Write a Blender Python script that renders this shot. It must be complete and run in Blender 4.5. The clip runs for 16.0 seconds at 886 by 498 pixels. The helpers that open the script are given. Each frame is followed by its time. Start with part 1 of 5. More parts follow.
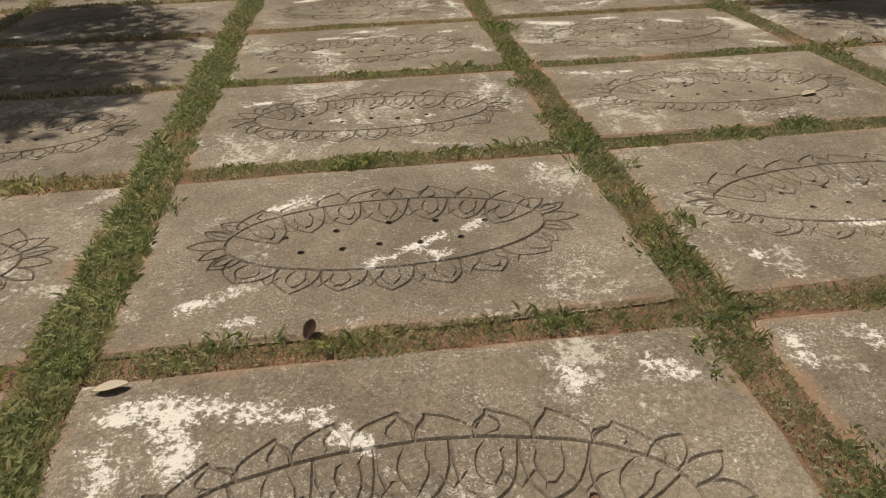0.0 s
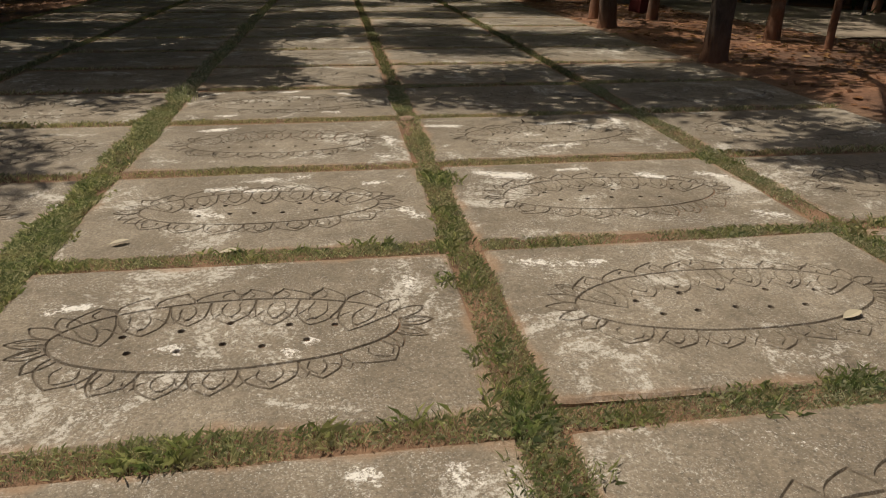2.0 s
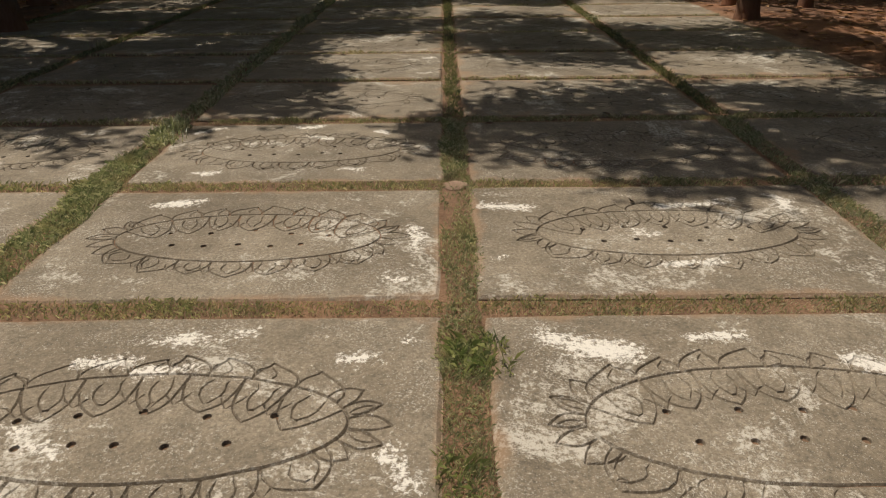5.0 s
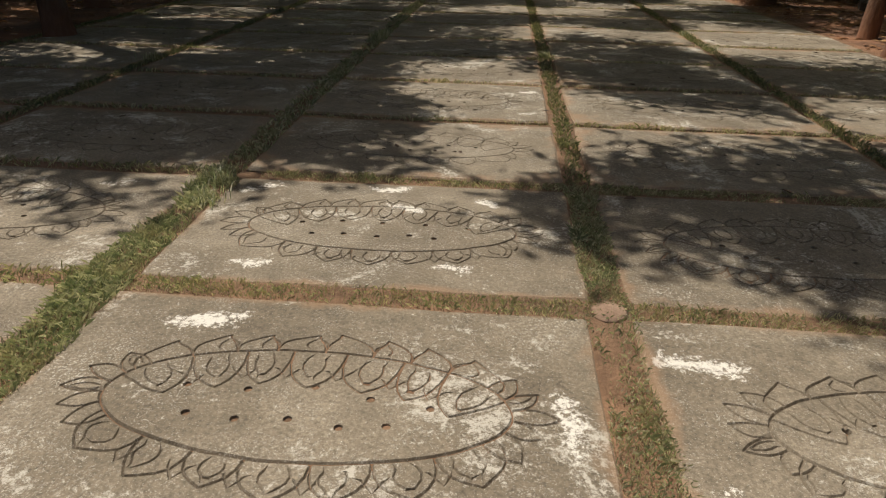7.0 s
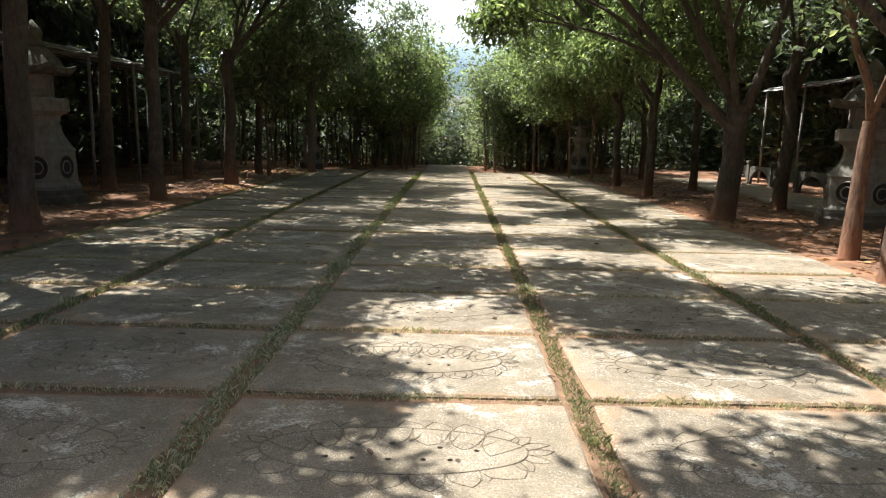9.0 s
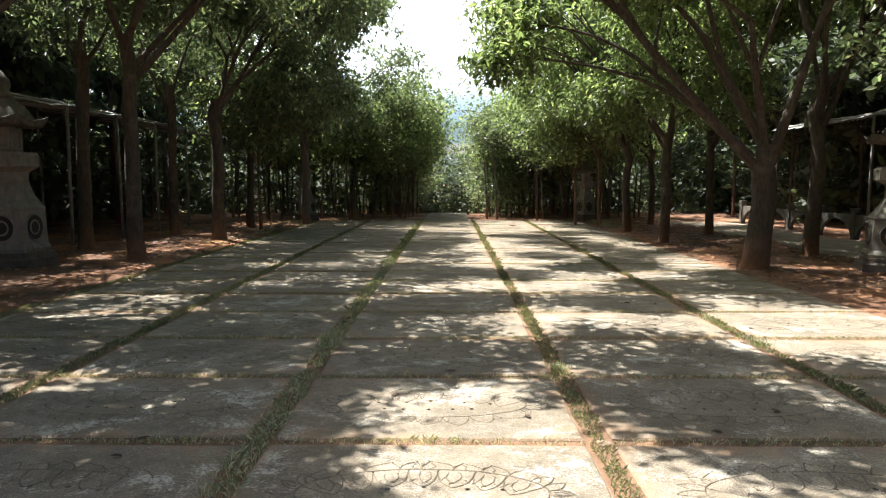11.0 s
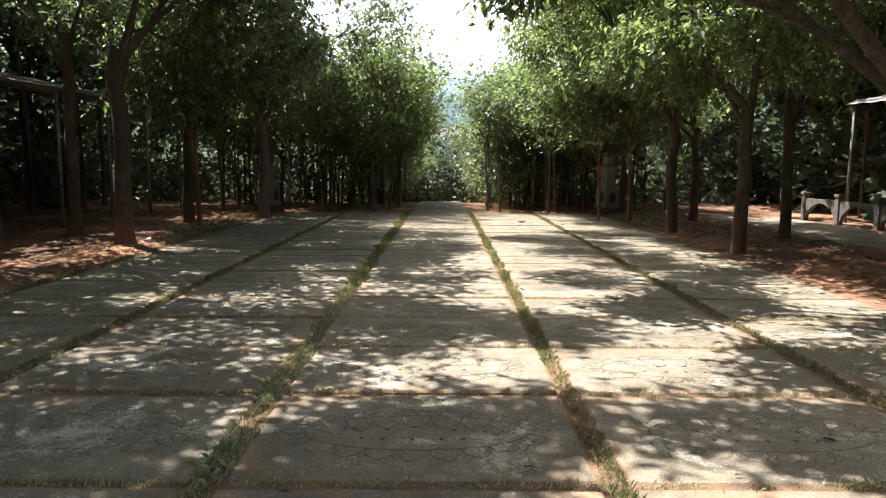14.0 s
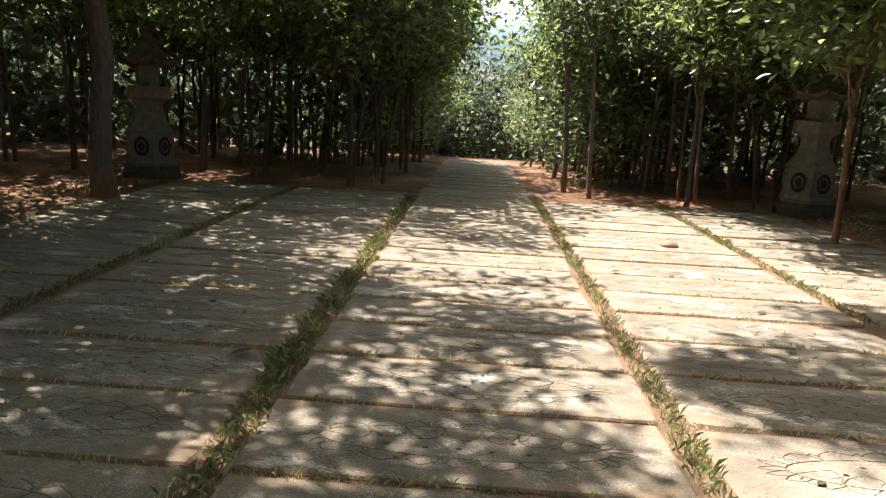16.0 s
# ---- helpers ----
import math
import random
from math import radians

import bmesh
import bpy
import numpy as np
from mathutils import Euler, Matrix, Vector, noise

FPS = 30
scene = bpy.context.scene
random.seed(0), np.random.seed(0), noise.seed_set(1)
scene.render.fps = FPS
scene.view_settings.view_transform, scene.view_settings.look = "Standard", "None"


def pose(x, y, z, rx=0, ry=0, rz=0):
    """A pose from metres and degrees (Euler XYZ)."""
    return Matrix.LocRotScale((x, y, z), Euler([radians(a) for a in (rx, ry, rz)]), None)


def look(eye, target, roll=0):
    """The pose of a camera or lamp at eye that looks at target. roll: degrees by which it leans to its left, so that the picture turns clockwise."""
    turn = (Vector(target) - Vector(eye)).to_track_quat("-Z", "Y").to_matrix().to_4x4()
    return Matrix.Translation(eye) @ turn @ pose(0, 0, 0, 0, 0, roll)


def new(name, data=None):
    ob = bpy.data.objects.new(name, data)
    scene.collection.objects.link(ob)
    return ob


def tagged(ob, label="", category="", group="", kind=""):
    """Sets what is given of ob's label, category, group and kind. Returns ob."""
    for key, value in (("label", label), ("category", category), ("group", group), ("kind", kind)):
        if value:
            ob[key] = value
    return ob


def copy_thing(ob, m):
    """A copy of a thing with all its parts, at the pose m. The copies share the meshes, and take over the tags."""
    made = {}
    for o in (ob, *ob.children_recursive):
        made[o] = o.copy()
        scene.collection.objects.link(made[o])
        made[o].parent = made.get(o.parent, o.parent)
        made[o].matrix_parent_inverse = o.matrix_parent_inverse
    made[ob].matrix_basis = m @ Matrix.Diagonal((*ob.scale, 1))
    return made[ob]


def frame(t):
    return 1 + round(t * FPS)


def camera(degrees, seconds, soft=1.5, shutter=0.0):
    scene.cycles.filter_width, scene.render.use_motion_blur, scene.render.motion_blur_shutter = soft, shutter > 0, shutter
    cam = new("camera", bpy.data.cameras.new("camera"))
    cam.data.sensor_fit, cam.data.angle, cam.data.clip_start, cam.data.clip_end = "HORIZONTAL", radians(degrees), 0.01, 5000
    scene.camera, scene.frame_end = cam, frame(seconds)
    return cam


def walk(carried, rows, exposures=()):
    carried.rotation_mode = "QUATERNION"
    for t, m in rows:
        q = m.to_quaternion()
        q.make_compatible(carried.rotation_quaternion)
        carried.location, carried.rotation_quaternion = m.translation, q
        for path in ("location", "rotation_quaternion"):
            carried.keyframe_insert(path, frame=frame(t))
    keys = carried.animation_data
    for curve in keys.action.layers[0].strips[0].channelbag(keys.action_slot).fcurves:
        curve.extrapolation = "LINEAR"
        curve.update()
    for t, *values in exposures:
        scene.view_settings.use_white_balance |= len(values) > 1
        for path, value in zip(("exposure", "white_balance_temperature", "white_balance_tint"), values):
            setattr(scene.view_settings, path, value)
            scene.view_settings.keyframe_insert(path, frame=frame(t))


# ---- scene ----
cam = camera(66.8, 16.0, soft=1.1)
PATH = [
    (0, (-1.061, 0.607, 1.332), (-0.871, 2.293, 0.275), -1.7),
    (0.5, (-0.935, 0.908, 1.362), (-0.742, 2.618, 0.342), -1.6),
    (1, (-0.871, 1.272, 1.365), (-0.641, 2.999, 0.385), -1.2),
    (1.5, (-0.736, 1.626, 1.346), (-0.479, 3.384, 0.428), -0.9),
    (2, (-0.560, 1.948, 1.362), (-0.279, 3.745, 0.530), 0.7),
    (2.5, (-0.465, 2.262, 1.356), (-0.079, 4.079, 0.614), 1.9),
    (3, (-0.348, 2.555, 1.339), (0.104, 4.351, 0.587), 0.4),
    (3.5, (-0.183, 2.869, 1.358), (0.247, 4.678, 0.622), -0.1),
    (4, (-0.097, 3.196, 1.342), (0.372, 5.001, 0.621), 0.0),
    (4.5, (-0.072, 3.554, 1.367), (0.279, 5.354, 0.568), 0.1),
    (5, (-0.062, 3.972, 1.412), (-0.070, 5.757, 0.511), -0.6),
    (5.2, (-0.086, 4.102, 1.417), (-0.209, 5.873, 0.496), -1.7),
    (7.3, (-0.534, 5.481, 1.343), (-0.665, 7.278, 0.474), 1.6),
    (7.5, (-0.568, 5.599, 1.369), (-0.679, 7.406, 0.519), 1.9),
    (8, (-0.599, 5.970, 1.460), (-0.606, 7.882, 0.873), 3.1),
    (8.5, (-0.683, 6.260, 1.511), (-0.709, 8.202, 1.034), 1.8),
    (9, (-0.764, 6.516, 1.535), (-0.788, 8.487, 1.198), 1.2),
    (9.5, (-0.763, 6.881, 1.526), (-0.808, 8.866, 1.282), 0.5),
    (10, (-0.840, 7.084, 1.570), (-0.904, 9.068, 1.322), 0.4),
    (10.2, (-0.871, 7.238, 1.551), (-0.918, 9.225, 1.326), -0.1),
    (12.3, (-0.900, 8.408, 1.566), (-0.891, 10.400, 1.378), 0.6),
    (12.5, (-0.877, 8.536, 1.579), (-0.886, 10.528, 1.394), 0.5),
    (13, (-0.828, 8.803, 1.564), (-0.837, 10.792, 1.354), 0.4),
    (13.5, (-0.900, 10.200, 1.520), (-0.895, 12.187, 1.294), 0.9),
    (14, (-0.870, 12.500, 1.570), (-0.873, 14.484, 1.321), 0.3),
    (14.5, (-0.835, 15.600, 1.515), (-0.859, 17.582, 1.250), 0.3),
    (15, (-0.900, 18.500, 1.530), (-0.927, 20.473, 1.205), 0.2),
    (15.5, (-0.980, 20.900, 1.530), (-1.015, 22.864, 1.152), 1.0),
    (16, (-1.060, 23.200, 1.469), (-1.140, 25.155, 1.053), 3.0),
]
walk(cam, [(t, look(eye, target, roll)) for t, eye, target, roll in PATH],
     exposures=[(0.0, -0.46, 6600, 11), (5.2, -0.4, 6600, 11), (7.5, 0.05, 6300, 10), (8.3, 0.74, 6050, 9), (9.2, 1.46, 5900, 8), (13.2, 1.62, 5850, 10), (14.5, 1.6, 5850, 10), (15.0, 1.66, 5900, 12), (15.5, 1.76, 6000, 13), (16.0, 1.7, 6050, 13)])

# ---- light ----
SUN_AZ, SUN_EL = radians(-50), radians(65)      # from +y towards +x, and up
world = bpy.data.worlds.new("sky")
scene.world = world
world.use_nodes = True
wn = world.node_tree
sky = wn.nodes.new("ShaderNodeTexSky")
sky.sky_type = "NISHITA"
sky.sun_disc = False
sky.sun_elevation, sky.sun_rotation = SUN_EL, SUN_AZ
sky.dust_density, sky.air_density = 5.0, 1.0
wn.nodes["Background"].inputs[1].default_value = 0.060
wn.links.new(sky.outputs[0], wn.nodes["Background"].inputs[0])
sun = new("sun", bpy.data.lights.new("sun", "SUN"))
sun.data.energy, sun.data.angle, sun.data.color = 4.9, radians(0.55), (1.0, 0.93, 0.82)
sun_from = Vector((math.sin(SUN_AZ) * math.cos(SUN_EL), math.cos(SUN_AZ) * math.cos(SUN_EL), math.sin(SUN_EL)))
sun.matrix_world = look(sun_from * 50, (0, 0, 0))


# ---- material helpers ----
def material(name, rough=0.9):
    m = bpy.data.materials.new(name)
    m.use_nodes = True
    p = m.node_tree.nodes["Principled BSDF"]
    p.inputs["Roughness"].default_value = rough
    return m, m.node_tree, p


def node(nt, kind, **sets):
    n = nt.nodes.new(kind)
    for k, v in sets.items():
        key = k.replace("_", " ").title() if k not in n.inputs else k
        if key in n.inputs:
            n.inputs[key].default_value = v
    return n


def coords(nt, kind="Object", shift=True, scale=(1, 1, 1)):
    """Texture coordinates, moved by the object's random number so that repeats differ."""
    tc = nt.nodes.new("ShaderNodeTexCoord")
    mp = nt.nodes.new("ShaderNodeMapping")
    mp.inputs["Scale"].default_value = scale
    nt.links.new(tc.outputs[kind], mp.inputs["Vector"])
    if shift:
        oi = nt.nodes.new("ShaderNodeObjectInfo")
        mul = nt.nodes.new("ShaderNodeMath")
        mul.operation = "MULTIPLY"
        mul.inputs[1].default_value = 67.0
        nt.links.new(oi.outputs["Random"], mul.inputs[0])
        comb = nt.nodes.new("ShaderNodeCombineXYZ")
        for i in range(3):
            nt.links.new(mul.outputs[0], comb.inputs[i])
        nt.links.new(comb.outputs[0], mp.inputs["Location"])
    return mp.outputs[0]


def noise_tex(nt, vec, scale, detail=5.0, rough=0.6, distortion=0.0):
    n = nt.nodes.new("ShaderNodeTexNoise")
    n.inputs["Scale"].default_value, n.inputs["Detail"].default_value = scale, detail
    n.inputs["Roughness"].default_value, n.inputs["Distortion"].default_value = rough, distortion
    nt.links.new(vec, n.inputs["Vector"])
    return n.outputs["Fac"]


def ramp(nt, fac, stops):
    r = nt.nodes.new("ShaderNodeValToRGB")
    e = r.color_ramp.elements
    while len(e) < len(stops):
        e.new(0.5)
    for el, (pos, col) in zip(e, stops):
        el.position, el.color = pos, (*col, 1) if len(col) == 3 else col
    nt.links.new(fac, r.inputs[0])
    return r.outputs["Color"]


def grey(a):
    return (a, a, a)


def math_node(nt, op, a, b):
    n = nt.nodes.new("ShaderNodeMath")
    n.operation = op
    for i, v in enumerate((a, b)):
        if isinstance(v, (int, float)):
            n.inputs[i].default_value = v
        else:
            nt.links.new(v, n.inputs[i])
    return n.outputs[0]


def mix(nt, fac, a, b, blend="MIX"):
    n = nt.nodes.new("ShaderNodeMix")
    n.data_type, n.blend_type = "RGBA", blend
    for sock, v in ((n.inputs[0], fac), (n.inputs[6], a), (n.inputs[7], b)):
        if isinstance(v, (int, float)):
            sock.default_value = v
        elif isinstance(v, tuple):
            sock.default_value = (*v, 1)
        else:
            nt.links.new(v, sock)
    return n.outputs[2]


def bump(nt, p, height, strength=0.4, distance=0.01):
    b = nt.nodes.new("ShaderNodeBump")
    b.inputs["Strength"].default_value, b.inputs["Distance"].default_value = strength, distance
    nt.links.new(height, b.inputs["Height"])
    nt.links.new(b.outputs[0], p.inputs["Normal"])


def attribute(nt, name):
    a = nt.nodes.new("ShaderNodeAttribute")
    a.attribute_name = name
    return a.outputs["Fac"]


# ---- materials ----
def slab_material():
    m, nt, p = material("weathered_slab_stone", 0.92)
    v = coords(nt)
    big = noise_tex(nt, v, 1.6, 4, 0.55)
    mid = noise_tex(nt, v, 9.0, 6, 0.65)
    fine = noise_tex(nt, v, 70.0, 4, 0.7)
    c = ramp(nt, big, [(0.30, (0.160, 0.127, 0.086)), (0.50, (0.212, 0.171, 0.118)), (0.72, (0.276, 0.226, 0.160))])
    c = mix(nt, 0.36, c, ramp(nt, mid, [(0.3, grey(0.25)), (0.7, grey(0.75))]), "OVERLAY")
    c = mix(nt, 0.52, c, ramp(nt, fine, [(0.30, grey(0.12)), (0.70, grey(0.86))]), "OVERLAY")
    # pale lichen and lime: scattered specks, patches, and the larger worn marks stored on the mesh
    patch = noise_tex(nt, v, 1.9, 8, 0.76, 0.5)
    speck = noise_tex(nt, v, 46.0, 7, 0.84)
    lime = math_node(nt, "ADD", math_node(nt, "MULTIPLY", patch, 0.92), math_node(nt, "MULTIPLY", speck, 0.62))
    lime = ramp(nt, lime, [(0.832, grey(0)), (0.895, grey(0.9))])
    c = mix(nt, lime, c, (0.58, 0.53, 0.44))
    worn = math_node(nt, "MULTIPLY", attribute(nt, "worn"), 0.23)
    worn = math_node(nt, "ADD", worn, math_node(nt, "MULTIPLY", speck, 1.00))
    worn = math_node(nt, "ADD", worn, math_node(nt, "MULTIPLY", mid, 0.36))
    c = mix(nt, ramp(nt, worn, [(0.815, grey(0)), (0.875, grey(1.0))]), c, (0.78, 0.73, 0.64))
    grains = ramp(nt, noise_tex(nt, v, 120.0, 4, 0.7), [(0.55, grey(0)), (0.61, grey(0.9))])
    where = ramp(nt, noise_tex(nt, v, 3.0, 7, 0.75), [(0.46, grey(0.0)), (0.63, grey(1.0))])
    c = mix(nt, mix(nt, 1.0, grains, where, "MULTIPLY"), c, (0.62, 0.57, 0.48))
    pits = noise_tex(nt, v, 190.0, 2, 0.5)
    c = mix(nt, ramp(nt, pits, [(0.64, grey(0)), (0.71, grey(0.7))]), c, (0.56, 0.51, 0.42))
    c = mix(nt, ramp(nt, pits, [(0.29, grey(0.6)), (0.37, grey(0))]), c, (0.085, 0.065, 0.045))
    soil = math_node(nt, "ADD", attribute(nt, "edge"), math_node(nt, "MULTIPLY", math_node(nt, "SUBTRACT", noise_tex(nt, v, 3.6, 5, 0.65), 0.5), 2.4))
    soil = ramp(nt, soil, [(0.55, grey(0)), (1.2, grey(0.58))])
    c = mix(nt, soil, c, (0.335, 0.205, 0.115))
    # Brown tint adds painted shade to the carved lines and holes.
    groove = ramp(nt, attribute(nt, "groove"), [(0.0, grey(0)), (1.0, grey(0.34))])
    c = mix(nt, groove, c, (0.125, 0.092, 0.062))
    nt.links.new(c, p.inputs["Base Color"])
    h = math_node(nt, "ADD", math_node(nt, "MULTIPLY", mid, 0.5), math_node(nt, "MULTIPLY", fine, 0.5))
    bump(nt, p, h, 0.8, 0.014)
    return m


def soil_material():
    m, nt, p = material("red_soil_with_leaf_litter", 1.0)
    v = coords(nt, shift=False)
    big = noise_tex(nt, v, 0.55, 5, 0.6)
    mid = noise_tex(nt, v, 5.0, 6, 0.7)
    fine = noise_tex(nt, v, 40.0, 4, 0.75)
    c = ramp(nt, big, [(0.30, (0.100, 0.066, 0.044)), (0.5, (0.205, 0.104, 0.058)), (0.72, (0.500, 0.245, 0.122))])
    c = mix(nt, 0.6, c, ramp(nt, mid, [(0.3, grey(0.28)), (0.7, grey(0.72))]), "OVERLAY")
    c = mix(nt, 0.5, c, ramp(nt, fine, [(0.3, grey(0.25)), (0.7, grey(0.75))]), "OVERLAY")
    c = mix(nt, math_node(nt, "MULTIPLY", attribute(nt, "joint"), 0.8), c, ramp(nt, mid, [(0.3, (0.135, 0.080, 0.046)), (0.7, (0.32, 0.195, 0.112))]))
    nt.links.new(c, p.inputs["Base Color"])
    bump(nt, p, math_node(nt, "ADD", mid, fine), 0.7, 0.03)
    return m


def bark_material(name, dark, light, soil=0.55):
    m, nt, p = material(name, 0.95)
    v = coords(nt, scale=(1, 1, 0.28))
    ridge = noise_tex(nt, v, 22.0, 6, 0.7, 0.4)
    blot = noise_tex(nt, coords(nt), 3.0, 4, 0.6)
    c = ramp(nt, ridge, [(0.32, dark), (0.68, light)])
    c = mix(nt, ramp(nt, blot, [(0.52, grey(0)), (0.72, grey(0.5))]), c, (0.18, 0.155, 0.125))
    c = mix(nt, math_node(nt, "MULTIPLY", attribute(nt, "splash"), soil), c, (0.34, 0.135, 0.06))
    nt.links.new(c, p.inputs["Base Color"])
    bump(nt, p, ridge, 0.9, 0.025)
    return m


def leaf_material(name, stops, translucent=0.45, through_tint=(1.7, 1.75, 1.0), dry=None, gloss=0.36):
    m, nt, p = material(name, gloss)
    geo = nt.nodes.new("ShaderNodeNewGeometry")
    c = ramp(nt, geo.outputs["Random Per Island"], stops)
    if dry:
        tufts = noise_tex(nt, coords(nt, shift=False), 5.5, 4, 0.65)
        c = mix(nt, ramp(nt, tufts, [(0.48, grey(0)), (0.64, grey(0.55))]), c, dry)
    nt.links.new(c, p.inputs["Base Color"])
    t = nt.nodes.new("ShaderNodeBsdfTranslucent")
    bright = mix(nt, 1.0, c, through_tint, "MULTIPLY")
    nt.links.new(bright, t.inputs["Color"])
    ms = nt.nodes.new("ShaderNodeMixShader")
    ms.inputs[0].default_value = translucent
    nt.links.new(p.outputs[0], ms.inputs[1])
    nt.links.new(t.outputs[0], ms.inputs[2])
    nt.links.new(ms.outputs[0], nt.nodes["Material Output"].inputs[0])
    return m


def stone_material(name, dark, light, scale=6.0, moss=0.0):
    m, nt, p = material(name, 0.9)
    v = coords(nt)
    a, b = noise_tex(nt, v, scale, 6, 0.65), noise_tex(nt, v, scale * 12, 3, 0.7)
    c = ramp(nt, a, [(0.3, dark), (0.7, light)])
    c = mix(nt, 0.4, c, ramp(nt, b, [(0.3, grey(0.3)), (0.7, grey(0.7))]), "OVERLAY")
    streak = noise_tex(nt, coords(nt, scale=(1, 1, 0.2)), scale * 1.5, 5, 0.6)
    c = mix(nt, ramp(nt, streak, [(0.55, grey(0)), (0.75, grey(0.55))]), c, (0.07, 0.06, 0.045))
    nt.links.new(c, p.inputs["Base Color"])
    bump(nt, p, math_node(nt, "ADD", a, b), 0.4, 0.01)
    return m


SLAB = slab_material()
SOIL = soil_material()
BARK = bark_material("grey_brown_bark", (0.036, 0.028, 0.021), (0.112, 0.088, 0.066))
BARK_RED = bark_material("orange_brown_bark", (0.085, 0.045, 0.028), (0.240, 0.140, 0.085))
BARK_PALE = bark_material("pale_grey_bark", (0.075, 0.064, 0.052), (0.185, 0.160, 0.130))
LEAF = leaf_material("glossy_green_leaves", [(0.0, (0.074, 0.094, 0.048)), (0.6, (0.135, 0.165, 0.085)), (0.92, (0.205, 0.232, 0.118)), (1.0, (0.30, 0.32, 0.17))], 0.58, (1.9, 2.05, 1.2))
# Dimmed copy of the leaves above; the shade of the crowns is in its colour.
LEAF_DEEP = leaf_material("shade_toned_crown_leaves", [(0.0, (0.060, 0.075, 0.046)), (0.6, (0.112, 0.133, 0.080)), (0.94, (0.180, 0.198, 0.115)), (1.0, (0.27, 0.28, 0.15))], 0.54, (1.85, 2.0, 1.3))
# Darker, less translucent leaf copy with the wood's shade put into its colour.
LEAF_DARK = leaf_material("shade_dark_forest_leaves", [(0.0, (0.040, 0.052, 0.032)), (1.0, (0.115, 0.138, 0.080))], 0.32, (1.7, 1.8, 1.2), None, 0.58)
GRASS = leaf_material("short_joint_grass", [(0.0, (0.190, 0.210, 0.115)), (0.40, (0.300, 0.310, 0.175)), (0.66, (0.480, 0.440, 0.280)), (1.0, (0.720, 0.640, 0.480))], 0.35, (1.4, 1.45, 0.9), (0.46, 0.37, 0.23), 0.5)
LUSH = leaf_material("lush_joint_grass", [(0.0, (0.175, 0.205, 0.118)), (0.42, (0.290, 0.315, 0.185)), (0.70, (0.480, 0.470, 0.315)), (1.0, (0.740, 0.680, 0.530))], 0.35, (1.4, 1.45, 0.95), (0.45, 0.38, 0.25), 0.5)
# Darker copy of the joint grass: shade further along is put into its colour.
SHADED_GRASS = leaf_material("shaded_joint_grass", [(0.0, (0.085, 0.110, 0.055)), (0.45, (0.160, 0.185, 0.095)), (0.75, (0.290, 0.290, 0.165)), (1.0, (0.520, 0.470, 0.320))], 0.35, (1.5, 1.55, 0.9), (0.26, 0.22, 0.13), 0.5)
CLUMP = leaf_material("bright_green_grass_clumps", [(0.0, (0.125, 0.160, 0.080)), (0.45, (0.225, 0.265, 0.135)), (1.0, (0.560, 0.530, 0.360))], 0.40, (1.4, 1.5, 0.8), (0.34, 0.30, 0.17), 0.5)
LITTER = leaf_material("dry_fallen_leaves", [(0.0, (0.14, 0.06, 0.03)), (0.6, (0.30, 0.14, 0.06)), (1.0, (0.45, 0.27, 0.13))], 0.15)
EARTH = stone_material("pale_trodden_earth", (0.215, 0.165, 0.115), (0.385, 0.315, 0.232), 1.8)
LANTERN = stone_material("grey_lantern_stone", (0.150, 0.132, 0.108), (0.270, 0.243, 0.203))
ROOF = stone_material("mossy_roof_stone", (0.060, 0.056, 0.042), (0.150, 0.136, 0.104), 9.0)
# Near-black stone colour that stands in for shade inside the round recesses.
NICHE = stone_material("recess_shade_stone", (0.018, 0.015, 0.012), (0.045, 0.038, 0.030))
PLINTH = stone_material("dark_plinth_stone", (0.07, 0.055, 0.045), (0.16, 0.125, 0.10))
CONCRETE = stone_material("pale_cast_concrete", (0.10, 0.09, 0.075), (0.19, 0.172, 0.145))


# ---- mesh helpers ----
def mesh_object(name, verts, faces, mat, parent=None, smooth=False, label=""):
    me = bpy.data.meshes.new(name)
    me.from_pydata([tuple(v) for v in verts], [], [tuple(f) for f in faces])
    me.materials.append(mat)
    if smooth:
        me.shade_smooth()
    ob = new(name, me)
    ob.parent = parent
    return tagged(ob, label=label)


def part(name, bm, mat, parent=None, label="", smooth=False):
    me = bpy.data.meshes.new(name)
    bm.to_mesh(me)
    bm.free()
    me.materials.append(mat)
    if smooth:
        me.shade_smooth()
    ob = new(name, me)
    ob.parent = parent
    return tagged(ob, label=label)


def point_attribute(me, name, values):
    me.attributes.new(name, "FLOAT", "POINT").data.foreach_set("value", np.asarray(values, dtype=np.float32))


# ---- plan ----
W, PITCH, ROW0 = 2.05, 1.342, 2.236          # column pitch, row pitch, one row joint
LEFT, RIGHT = -3 * W, 2 * W                   # the paving: five columns
JOINT, JOINT_L, JOINT_Y = 0.15, 0.21, 0.12   # width of the grass joints, long, widest and across
END = 34.6                                    # where the wide paving ends


def row_joints():
    """Cross joints: an even pitch first, then shallower and shallower slabs towards the end of the paving."""
    ys = [ROW0 + PITCH * k for k in range(-4, 12)]
    while ys[-1] < END - 0.3:
        ys.append(ys[-1] + max(0.62, 1.20 - 0.058 * (ys[-1] - 17.0)))
    return ys


ROWS_Y = row_joints()


